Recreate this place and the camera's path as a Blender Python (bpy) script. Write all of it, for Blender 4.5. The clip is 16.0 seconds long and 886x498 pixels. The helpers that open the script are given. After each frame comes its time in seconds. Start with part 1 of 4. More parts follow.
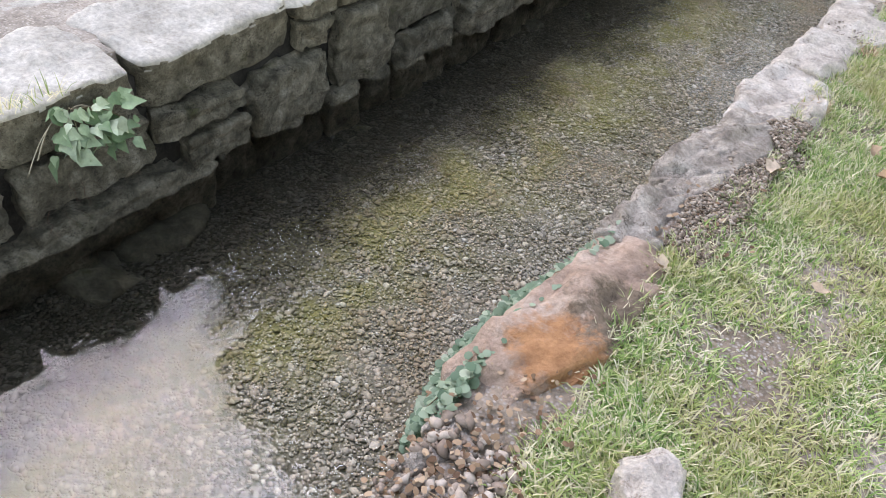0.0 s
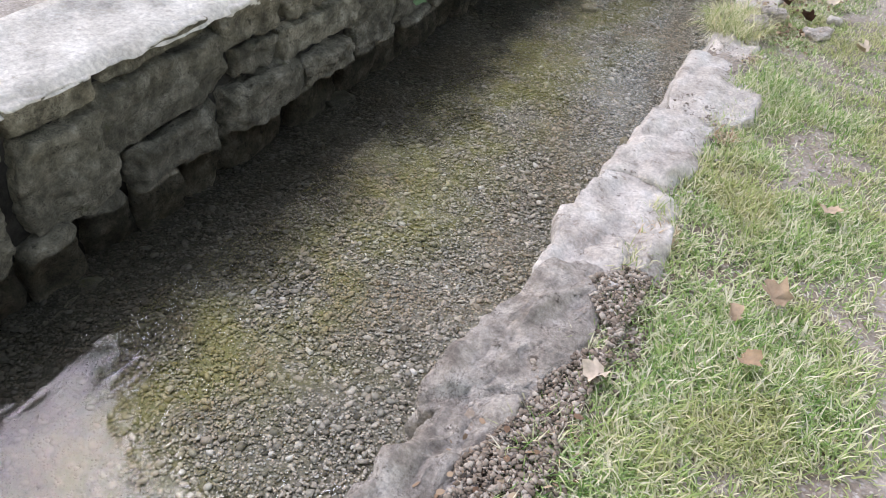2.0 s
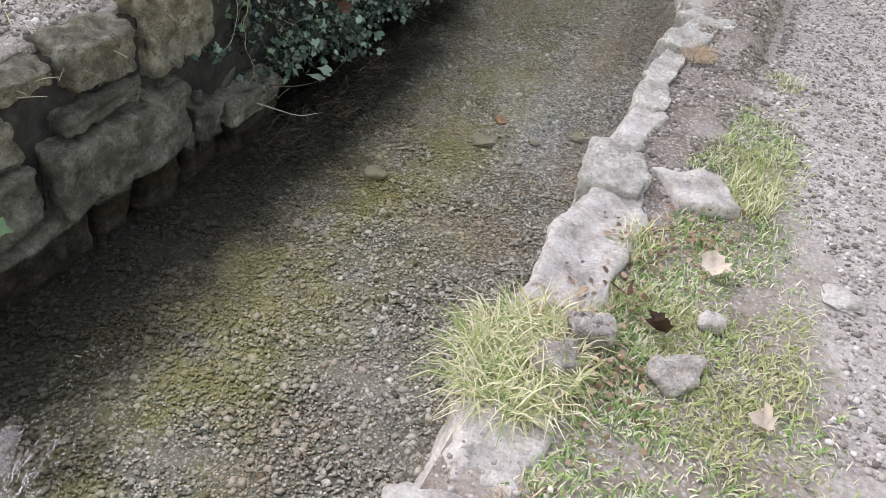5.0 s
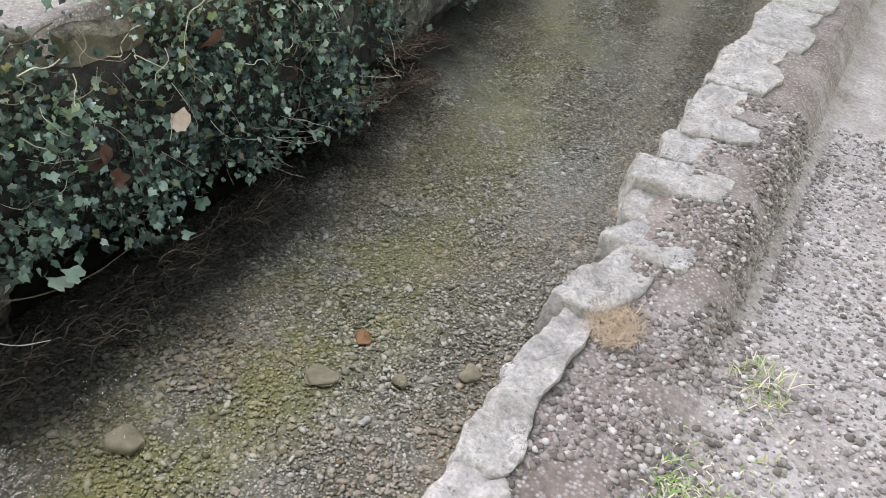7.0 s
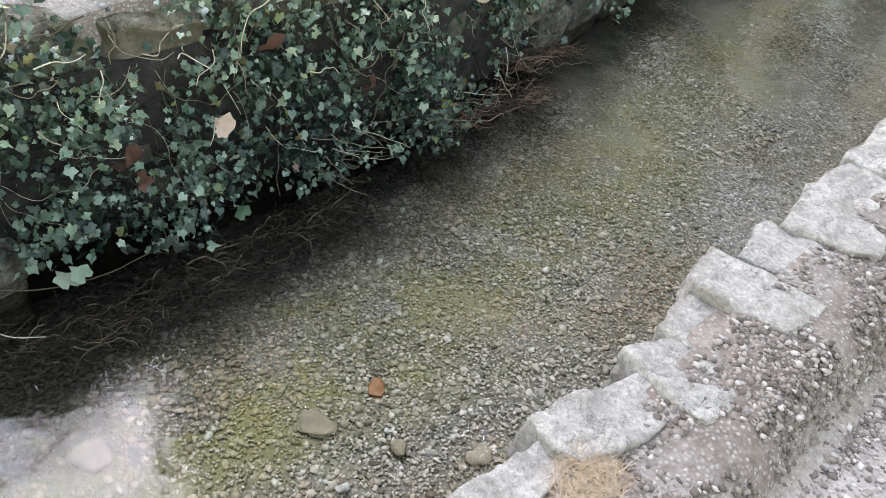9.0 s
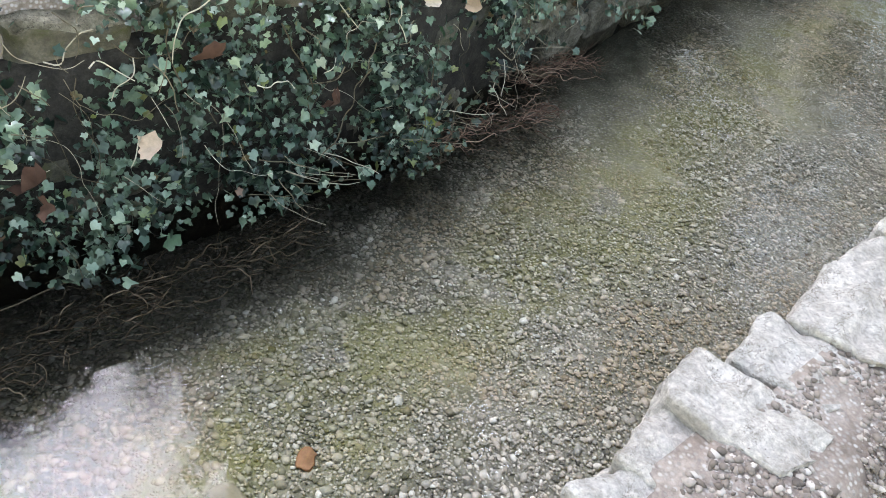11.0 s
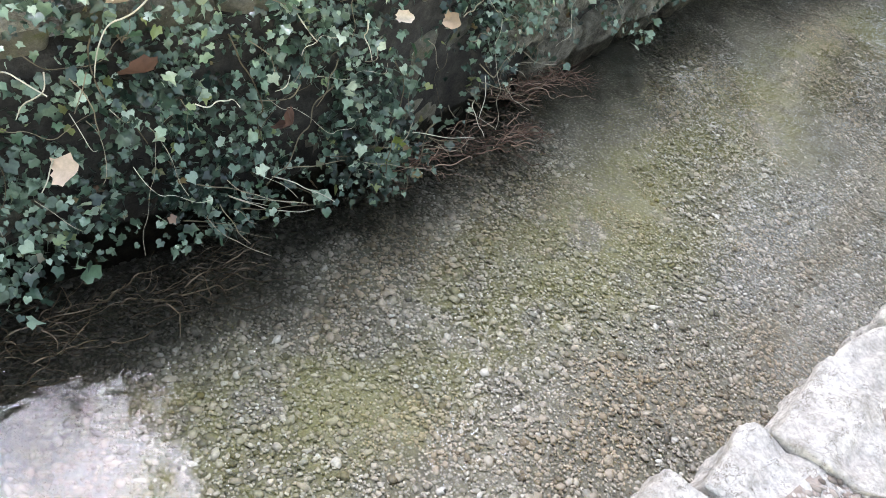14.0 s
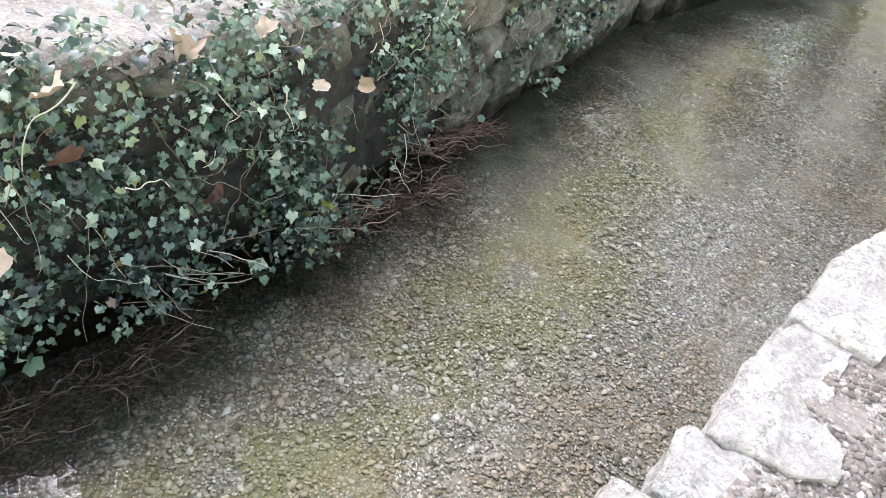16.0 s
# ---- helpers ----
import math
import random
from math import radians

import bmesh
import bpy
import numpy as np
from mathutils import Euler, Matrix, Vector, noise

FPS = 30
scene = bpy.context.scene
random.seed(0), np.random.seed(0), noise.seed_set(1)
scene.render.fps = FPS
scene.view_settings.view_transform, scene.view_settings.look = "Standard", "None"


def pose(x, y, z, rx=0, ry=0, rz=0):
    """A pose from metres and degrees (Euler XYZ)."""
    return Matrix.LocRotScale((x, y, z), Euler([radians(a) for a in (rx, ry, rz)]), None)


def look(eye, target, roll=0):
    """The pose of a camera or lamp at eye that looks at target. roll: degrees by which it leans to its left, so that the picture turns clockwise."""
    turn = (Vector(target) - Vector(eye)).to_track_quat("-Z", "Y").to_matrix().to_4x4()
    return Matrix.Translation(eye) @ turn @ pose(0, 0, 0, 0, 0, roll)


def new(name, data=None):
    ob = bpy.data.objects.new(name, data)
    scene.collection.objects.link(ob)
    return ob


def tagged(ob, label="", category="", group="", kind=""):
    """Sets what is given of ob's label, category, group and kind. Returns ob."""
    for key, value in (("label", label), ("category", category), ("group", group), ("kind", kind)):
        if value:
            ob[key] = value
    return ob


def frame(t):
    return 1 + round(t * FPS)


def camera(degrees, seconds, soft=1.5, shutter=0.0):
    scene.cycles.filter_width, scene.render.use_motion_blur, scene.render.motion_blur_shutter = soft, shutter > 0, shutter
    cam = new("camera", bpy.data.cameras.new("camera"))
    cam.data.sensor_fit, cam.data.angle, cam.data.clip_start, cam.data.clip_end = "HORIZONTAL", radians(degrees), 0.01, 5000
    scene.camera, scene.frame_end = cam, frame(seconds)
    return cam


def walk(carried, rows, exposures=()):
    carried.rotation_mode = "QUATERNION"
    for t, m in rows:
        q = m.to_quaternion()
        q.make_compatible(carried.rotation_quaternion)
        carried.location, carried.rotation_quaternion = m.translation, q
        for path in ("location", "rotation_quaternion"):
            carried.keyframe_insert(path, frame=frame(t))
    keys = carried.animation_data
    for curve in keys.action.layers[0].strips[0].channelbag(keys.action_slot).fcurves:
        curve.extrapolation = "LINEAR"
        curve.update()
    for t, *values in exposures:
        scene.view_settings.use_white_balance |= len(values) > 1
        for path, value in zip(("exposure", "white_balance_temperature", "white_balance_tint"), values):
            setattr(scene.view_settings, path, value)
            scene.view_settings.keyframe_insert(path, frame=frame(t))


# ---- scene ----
cam = camera(57.9, 16.0, soft=0.7)
PATH = [
    (0, (2.517, -1.148, 2.261), (1.735, 0.159, 0.965), 8.9),
    (0.5, (2.437, -0.869, 2.221), (1.769, 0.473, 0.897), 12.2),
    (1, (2.344, -0.537, 2.240), (1.631, 0.847, 0.985), 10.0),
    (1.5, (2.351, -0.149, 2.190), (1.639, 1.256, 0.958), 8.4),
    (1.7, (2.368, 0.010, 2.190), (1.717, 1.452, 0.966), 9.9),
    (2, (2.374, 0.238, 2.189), (1.749, 1.656, 0.925), 7.9),
    (2.5, (2.255, 0.720, 2.148), (1.726, 2.173, 0.879), 11.6),
    (3, (2.221, 1.157, 2.110), (1.593, 2.541, 0.810), 6.6),
    (3.5, (2.267, 1.633, 2.140), (1.624, 3.002, 0.832), 5.6),
    (4, (2.244, 2.140, 2.130), (1.691, 3.588, 0.866), 9.9),
    (4.5, (2.228, 2.552, 2.125), (1.679, 4.038, 0.905), 6.5),
    (5, (2.232, 3.049, 2.105), (1.711, 4.529, 0.865), 8.9),
    (5.2, (2.230, 3.228, 2.082), (1.707, 4.712, 0.848), 8.2),
    (7.3, (2.277, 5.194, 2.035), (1.544, 6.645, 0.870), 10.7),
    (7.5, (2.280, 5.310, 2.049), (1.470, 6.680, 0.838), 9.3),
    (8, (2.307, 5.497, 2.087), (1.421, 6.779, 0.833), 10.1),
    (8.5, (2.354, 5.574, 2.105), (1.387, 6.762, 0.819), 10.4),
    (9, (2.392, 5.653, 2.120), (1.411, 6.850, 0.853), 10.8),
    (9.5, (2.437, 5.731, 2.123), (1.442, 6.938, 0.877), 12.4),
    (9.7, (2.436, 5.773, 2.119), (1.441, 6.959, 0.853), 11.8),
    (11.8, (2.087, 6.361, 2.022), (1.100, 7.437, 0.654), 15.8),
    (12, (2.084, 6.385, 2.011), (1.107, 7.443, 0.624), 16.6),
    (12.5, (2.061, 6.424, 2.022), (1.021, 7.474, 0.675), 16.9),
    (13, (2.052, 6.424, 2.038), (1.018, 7.526, 0.727), 19.0),
    (13.5, (2.042, 6.465, 2.053), (1.037, 7.497, 0.666), 15.1),
    (14, (1.979, 6.493, 2.069), (1.033, 7.623, 0.717), 17.9),
    (14.5, (2.001, 6.490, 2.087), (1.019, 7.626, 0.766), 15.2),
    (15, (2.025, 6.467, 2.084), (1.084, 7.660, 0.784), 15.3),
    (15.5, (2.038, 6.437, 2.087), (1.122, 7.682, 0.818), 15.2),
    (16, (2.054, 6.428, 2.110), (1.119, 7.719, 0.902), 14.0),
]
walk(cam, [(t, look(eye, target, roll)) for t, eye, target, roll in PATH], exposures=[(0, 0.65, 7450, 14), (3, 0.7, 7400, 15), (5.2, 0.82, 7500, 14), (7.3, 1.02, 7400, 13), (9.7, 1.32, 7150, 11), (12.5, 1.6, 7100, 12), (16, 1.78, 7250, 15)])

# ---- world, sun ----
def build_world():
    w = bpy.data.worlds.new("sky")
    scene.world = w
    w.use_nodes = True
    nt = w.node_tree
    bg = nt.nodes["Background"]
    sky = nt.nodes.new("ShaderNodeTexSky")
    sky.sky_type = "NISHITA"
    sky.sun_disc = False
    sky.sun_elevation = radians(54)
    sky.sun_rotation = radians(-65)
    sky.dust_density = 0.7
    sky.air_density = 1.0
    sky.ozone_density = 2.0
    # thin high cloud takes the blue out of the sky
    haze = nt.nodes.new("ShaderNodeMix")
    haze.data_type = "RGBA"
    haze.blend_type = "MULTIPLY"
    haze.inputs[0].default_value = 1.0
    haze.inputs[7].default_value = (1.0, 0.81, 0.6, 1)
    nt.links.new(sky.outputs[0], haze.inputs[6])
    nt.links.new(haze.outputs[2], bg.inputs[0])
    bg.inputs[1].default_value = 0.36
    # wide bluish disc, aimed so the water mirrors it as bright sky
    sun = bpy.data.lights.new("sun", "SUN")
    sun.energy = 2.8
    sun.angle = radians(40)
    sun.color = (0.58, 0.69, 1.0)
    ob = new("sun", sun)
    ob.matrix_world = look((-5.3, 2.5, 8.0), (0, 0, 0))


build_world()


# ---- materials ----
class Mat:
    """A small node builder around one Principled shader."""

    def __init__(self, name, rough=0.85, spec=0.3):
        self.m = bpy.data.materials.new(name)
        self.m.use_nodes = True
        self.nt = self.m.node_tree
        self.b = self.nt.nodes["Principled BSDF"]
        self.b.inputs["Roughness"].default_value = rough
        self.b.inputs["Specular IOR Level"].default_value = spec
        self.geo = self.nt.nodes.new("ShaderNodeNewGeometry")
        self.info = self.nt.nodes.new("ShaderNodeObjectInfo")

    def link(self, a, b):
        self.nt.links.new(a, b)

    def noise(self, scale, detail=6.0, rough=0.6, stretch=None):
        n = self.nt.nodes.new("ShaderNodeTexNoise")
        n.inputs["Scale"].default_value = scale
        n.inputs["Detail"].default_value = detail
        n.inputs["Roughness"].default_value = rough
        self.place(n, stretch)
        return n.outputs["Fac"]

    def place(self, n, stretch):
        if stretch:
            mp = self.nt.nodes.new("ShaderNodeMapping")
            mp.inputs["Scale"].default_value = stretch
            self.link(self.geo.outputs["Position"], mp.inputs["Vector"])
            self.link(mp.outputs[0], n.inputs["Vector"])
        else:
            self.link(self.geo.outputs["Position"], n.inputs["Vector"])

    def cells(self, scale, feature="F1", out="Distance"):
        n = self.nt.nodes.new("ShaderNodeTexVoronoi")
        n.feature = feature
        n.inputs["Scale"].default_value = scale
        self.place(n, None)
        return n.outputs[out]

    def ramp(self, fac, stops):
        r = self.nt.nodes.new("ShaderNodeValToRGB")
        e = r.color_ramp.elements
        while len(e) < len(stops):
            e.new(0.5)
        for el, (p, c) in zip(e, stops):
            el.position = p
            el.color = (*c, 1) if len(c) == 3 else c
        self.link(fac, r.inputs[0])
        return r.outputs[0]

    def grey(self, fac, lo, hi):
        m = self.nt.nodes.new("ShaderNodeMapRange")
        m.inputs["From Min"].default_value = lo
        m.inputs["From Max"].default_value = hi
        self.link(fac, m.inputs["Value"])
        return m.outputs[0]

    def mix(self, fac, a, b, blend="MIX"):
        m = self.nt.nodes.new("ShaderNodeMix")
        m.data_type = "RGBA"
        m.blend_type = blend
        for v, i in ((fac, 0), (a, 6), (b, 7)):
            if hasattr(v, "is_linked"):
                self.link(v, m.inputs[i])
            elif isinstance(v, tuple):
                m.inputs[i].default_value = (*v, 1)
            else:
                m.inputs[i].default_value = v
        return m.outputs[2]

    def bump(self, fac, strength, dist, normal=None):
        n = self.nt.nodes.new("ShaderNodeBump")
        n.inputs["Strength"].default_value = strength
        n.inputs["Distance"].default_value = dist
        self.link(fac, n.inputs["Height"])
        if normal:
            self.link(normal, n.inputs["Normal"])
        return n.outputs[0]

    def done(self, colour, normal=None):
        self.link(colour, self.b.inputs["Base Color"])
        if normal:
            self.link(normal, self.b.inputs["Normal"])
        return self.m


def stone_mat(name, dark, mid, light, scale=6.0, moss=None, moss_at=0.6, rough=0.9, vary=0.35, bump=0.6, pits=None, cracks=None, fine=0.8):
    m = Mat(name, rough)
    c = m.ramp(m.noise(scale, 8, 0.65), [(0.3, dark), (0.5, mid), (0.68, light)])
    c = m.mix(0.7, c, m.ramp(m.noise(scale * 9, 5, 0.7), [(0.35, (0.55, 0.55, 0.55)), (0.6, (1.0, 1.0, 1.0)), (0.75, (1.25, 1.22, 1.2))]), "MULTIPLY")
    g = m.ramp(m.info.outputs["Random"], [(0.0, (1 - vary, 1 - vary, 1 - vary)), (1.0, (1 + vary * 0.5, 1 + vary * 0.45, 1 + vary * 0.4))])
    c = m.mix(1.0, c, g, "MULTIPLY")
    if moss:
        c = m.mix(m.grey(m.noise(scale * 0.6, 7, 0.7), moss_at, moss_at + 0.12), c, moss)
    if pits:
        c = m.mix(m.grey(m.noise(scale * 1.7, 9, 0.8), 0.57, 0.64), c, pits)
    if cracks:
        vein = m.nt.nodes.new("ShaderNodeMath")
        vein.operation = "COMPARE"
        m.link(m.noise(scale * 1.3, 8, 0.75, (1.0, 0.55, 1.0)), vein.inputs[0])
        vein.inputs[1].default_value = 0.5
        vein.inputs[2].default_value = 0.006
        c = m.mix(m.mix(1.0, vein.outputs[0], m.grey(m.noise(4.0, 5, 0.6), 0.45, 0.55), "MULTIPLY"), c, cracks)
        c = m.mix(m.grey(m.noise(scale * 5, 7, 0.8), 0.59, 0.68), c, cracks)
        c = m.mix(0.6, c, m.ramp(m.noise(scale * 3, 8, 0.85), [(0.38, (0.5, 0.48, 0.45)), (0.52, (1.0, 1.0, 1.0)), (0.64, (1.25, 1.25, 1.25))]), "MULTIPLY")
    n = m.bump(m.noise(scale * 2.5, 9, 0.7), bump, 0.03)
    n = m.bump(m.noise(scale * 16, 4, 0.7), bump * fine, 0.006, n)
    return m.done(c, n)


WALL_STONE = stone_mat("dark wall stone", (0.11, 0.099, 0.075), (0.3, 0.275, 0.212), (0.56, 0.515, 0.42), 10, (0.12, 0.12, 0.06), 0.6, bump=0.9, pits=(0.075, 0.066, 0.048), cracks=(0.055, 0.048, 0.037), fine=1.6)
FOOT_AND_SHADE_STONE = stone_mat("wet footing stone, also shade behind the ivy", (0.07, 0.064, 0.05), (0.15, 0.138, 0.105), (0.27, 0.245, 0.19), 9, (0.1, 0.1, 0.045), 0.55, rough=0.5)
CAP_STONE = stone_mat("pale cap stone", (0.38, 0.36, 0.33), (0.57, 0.545, 0.505), (0.72, 0.695, 0.655), 5, vary=0.12, bump=0.5, pits=(0.36, 0.33, 0.29), fine=1.6)
LEDGE_STONE = stone_mat("pale limestone", (0.38, 0.33, 0.295), (0.66, 0.6, 0.55), (0.82, 0.77, 0.725), 9, vary=0.1, bump=0.6, pits=(0.24, 0.195, 0.165), fine=1.5)
SLAB_STONE = stone_mat("white limestone", (0.44, 0.4, 0.355), (0.67, 0.62, 0.565), (0.83, 0.78, 0.72), 8, vary=0.1, bump=0.7, cracks=(0.17, 0.14, 0.115), fine=1.8)
DARK_LEDGE = stone_mat("weathered dark ledge stone", (0.27, 0.23, 0.198), (0.58, 0.515, 0.46), (0.82, 0.76, 0.7), 8, (0.3, 0.245, 0.2), 0.62, vary=0.12, bump=0.8, pits=(0.12, 0.098, 0.08), cracks=(0.16, 0.13, 0.11), fine=1.6)
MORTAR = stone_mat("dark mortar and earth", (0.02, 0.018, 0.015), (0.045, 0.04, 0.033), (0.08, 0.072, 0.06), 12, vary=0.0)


def boulder_mat():
    m = Mat("pink boulder with orange lichen", 0.9)
    c = m.ramp(m.noise(5, 7, 0.6), [(0.3, (0.27, 0.2, 0.16)), (0.5, (0.5, 0.37, 0.3)), (0.7, (0.62, 0.5, 0.43))])
    c = m.mix(m.grey(m.noise(4.1, 8, 0.7), 0.53, 0.6), c, (0.24, 0.185, 0.145))
    c = m.mix(0.7, c, m.ramp(m.noise(45, 6, 0.75), [(0.35, (0.55, 0.53, 0.5)), (0.6, (1.0, 1.0, 1.0)), (0.75, (1.2, 1.2, 1.2))]), "MULTIPLY")
    sp = m.nt.nodes.new("ShaderNodeVectorMath")
    sp.operation = "DISTANCE"
    m.link(m.geo.outputs["Position"], sp.inputs[0])
    sp.inputs[1].default_value = (2.05, 0.35, 0.63)
    ad = m.nt.nodes.new("ShaderNodeMath")
    ad.operation = "MULTIPLY_ADD"
    m.link(m.noise(11, 6, 0.7), ad.inputs[0])
    ad.inputs[1].default_value = 0.36
    m.link(sp.outputs["Value"], ad.inputs[2])
    c = m.mix(m.grey(ad.outputs[0], 0.36, 0.28), c, m.ramp(m.noise(25, 4, 0.7), [(0.3, (0.34, 0.165, 0.08)), (0.7, (0.56, 0.3, 0.155))]))
    dirt = m.nt.nodes.new("ShaderNodeVectorMath")
    dirt.operation = "DISTANCE"
    m.link(m.geo.outputs["Position"], dirt.inputs[0])
    dirt.inputs[1].default_value = (2.15, 0.62, 0.64)
    worn = m.nt.nodes.new("ShaderNodeMath")
    worn.operation = "MULTIPLY_ADD"
    m.link(m.noise(9, 7, 0.7), worn.inputs[0])
    worn.inputs[1].default_value = 0.5
    m.link(dirt.outputs["Value"], worn.inputs[2])
    c = m.mix(m.grey(worn.outputs[0], 0.46, 0.4), c, m.ramp(m.noise(40, 5, 0.7), [(0.35, (0.12, 0.09, 0.065)), (0.7, (0.28, 0.22, 0.17))]))
    n = m.bump(m.noise(14, 9, 0.7), 1.0, 0.03)
    return m.done(c, m.bump(m.noise(80, 4, 0.7), 0.5, 0.004, n))


BOULDER = boulder_mat()


def shade_and_green(m, c, amount):
    """Paints mirrored tree green along the stream and wall shade along its left into the colour, both with wandering
    edges.
    """
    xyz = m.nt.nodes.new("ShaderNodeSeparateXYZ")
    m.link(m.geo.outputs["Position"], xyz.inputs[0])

    def sum_of(value, factor, rest):
        n = m.nt.nodes.new("ShaderNodeMath")
        n.operation = "MULTIPLY_ADD"
        m.link(value, n.inputs[0])
        n.inputs[1].default_value = factor
        m.link(rest, n.inputs[2])
        return n.outputs[0]

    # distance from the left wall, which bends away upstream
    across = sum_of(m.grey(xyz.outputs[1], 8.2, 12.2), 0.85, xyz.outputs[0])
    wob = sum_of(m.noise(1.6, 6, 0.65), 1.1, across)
    # green band painted on the bed in place of the trees' reflection
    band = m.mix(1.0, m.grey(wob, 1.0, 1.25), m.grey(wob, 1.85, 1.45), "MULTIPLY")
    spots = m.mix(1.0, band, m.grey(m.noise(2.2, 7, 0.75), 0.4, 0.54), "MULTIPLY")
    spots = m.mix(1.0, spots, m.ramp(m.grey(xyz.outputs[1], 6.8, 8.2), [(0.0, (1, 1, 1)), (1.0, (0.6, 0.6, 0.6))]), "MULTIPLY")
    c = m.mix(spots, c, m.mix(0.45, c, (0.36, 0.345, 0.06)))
    # shade and dark reflection of the left wall, put into the bed colour
    wall_shade = m.mix(amount, c, (0.03, 0.028, 0.02))
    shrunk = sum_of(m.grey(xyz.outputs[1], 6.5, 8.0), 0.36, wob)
    return m.mix(m.grey(shrunk, 1.36, 0.98), c, wall_shade)


def earth_mat(name, stops, gravel, amount, second=None, painted=False):
    """Soil with a scatter of small grit; second: colours of the path that takes over away from the stream."""
    m = Mat(name, 0.95)
    c = m.ramp(m.noise(3.0, 8, 0.65), stops)
    if second:
        xyz = m.nt.nodes.new("ShaderNodeSeparateXYZ")
        m.link(m.geo.outputs["Position"], xyz.inputs[0])
        run = m.grey(xyz.outputs[1], 4.0, 6.6)
        add = m.nt.nodes.new("ShaderNodeMath")
        add.operation = "MULTIPLY_ADD"
        m.link(run, add.inputs[0])
        add.inputs[1].default_value = 0.55
        m.link(xyz.outputs[0], add.inputs[2])
        wob = m.nt.nodes.new("ShaderNodeMath")
        wob.operation = "MULTIPLY_ADD"
        m.link(m.noise(3.5, 6, 0.65), wob.inputs[0])
        wob.inputs[1].default_value = 0.5
        m.link(add.outputs[0], wob.inputs[2])
        c = m.mix(m.grey(wob.outputs[0], 3.05, 3.25), c, m.ramp(m.noise(4.0, 8, 0.65), second))
    c = m.mix(0.8, c, m.ramp(m.noise(45, 5, 0.7), [(0.3, (0.5, 0.5, 0.5)), (0.7, (1.3, 1.3, 1.3))]), "MULTIPLY")
    grit = m.ramp(m.cells(75, out="Color"), [(0.0, gravel[0]), (0.5, gravel[1]), (1.0, gravel[2])])
    edge = m.grey(m.cells(75), 0.5, 0.25)
    sel = m.mix(1.0, edge, m.grey(m.noise(6, 6, 0.7), 0.62 - amount * 0.35, 0.72 - amount * 0.35), "MULTIPLY")
    c = m.mix(sel, c, grit)
    if painted:
        c = shade_and_green(m, c, 0.86)
    n = m.bump(m.cells(75), -0.6, 0.008)
    return m.done(c, m.bump(m.noise(18, 8, 0.7), 0.7, 0.03, n))


EARTH = earth_mat("bank soil and path", [(0.3, (0.2, 0.155, 0.12)), (0.5, (0.31, 0.255, 0.205)), (0.7, (0.42, 0.36, 0.305))], [(0.25, 0.215, 0.185), (0.4, 0.36, 0.33), (0.56, 0.52, 0.49)], 0.8,
                  [(0.3, (0.34, 0.29, 0.255)), (0.5, (0.48, 0.42, 0.38)), (0.7, (0.6, 0.54, 0.5))])
PATH_GRIT = earth_mat("gravel path", [(0.3, (0.28, 0.245, 0.21)), (0.5, (0.42, 0.375, 0.335)), (0.7, (0.55, 0.5, 0.455))], [(0.22, 0.19, 0.165), (0.4, 0.355, 0.32), (0.6, 0.555, 0.51)], 1.0)
PEBBLY = earth_mat("pebbly brown mortar bed", [(0.3, (0.16, 0.12, 0.098)), (0.5, (0.27, 0.22, 0.187)), (0.7, (0.42, 0.365, 0.325))], [(0.2, 0.175, 0.155), (0.36, 0.325, 0.295), (0.55, 0.51, 0.47)], 1.0)
BED_MAT = earth_mat("stream bed with painted shade and green", [(0.3, (0.16, 0.148, 0.115)), (0.5, (0.26, 0.238, 0.19)), (0.7, (0.36, 0.33, 0.27))], [(0.16, 0.148, 0.125), (0.43, 0.395, 0.34), (0.7, 0.64, 0.57)], 1.0, painted=True)


def island_mat(name, stops, rough=0.85, spec=0.3, patch=None, patch_scale=1.2, grain=60, thin=0.0, painted=False):
    """Many small pieces in one mesh, each with its own tint."""
    m = Mat(name, rough, spec)
    c = m.ramp(m.geo.outputs["Random Per Island"], stops)
    if patch:
        c = m.mix(m.grey(m.noise(patch_scale, 5, 0.6), 0.46, 0.6), c, m.mix(0.5, c, patch))
    if painted:
        c = shade_and_green(m, c, 0.86)
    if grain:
        c = m.mix(0.5, c, m.ramp(m.noise(grain, 3, 0.7), [(0.3, (0.6, 0.6, 0.6)), (0.7, (1.25, 1.25, 1.25))]), "MULTIPLY")
    out = m.done(c)
    if thin:
        tr = m.nt.nodes.new("ShaderNodeBsdfTranslucent")
        mx = m.nt.nodes.new("ShaderNodeMixShader")
        mx.inputs[0].default_value = thin
        m.link(c, tr.inputs[0])
        m.link(m.b.outputs[0], mx.inputs[1])
        m.link(tr.outputs[0], mx.inputs[2])
        m.link(mx.outputs[0], m.nt.nodes["Material Output"].inputs[0])
    return out


def random_mat(name, stops, rough=0.8, grain=40, spec=0.3):
    """A piece that takes its tint from the object's own random value."""
    m = Mat(name, rough, spec)
    c = m.ramp(m.info.outputs["Random"], stops)
    c = m.mix(0.7, c, m.ramp(m.noise(grain, 5, 0.7), [(0.3, (0.55, 0.55, 0.55)), (0.7, (1.25, 1.25, 1.25))]), "MULTIPLY")
    return m.done(c, m.bump(m.noise(grain * 2, 4, 0.7), 0.3, 0.003))


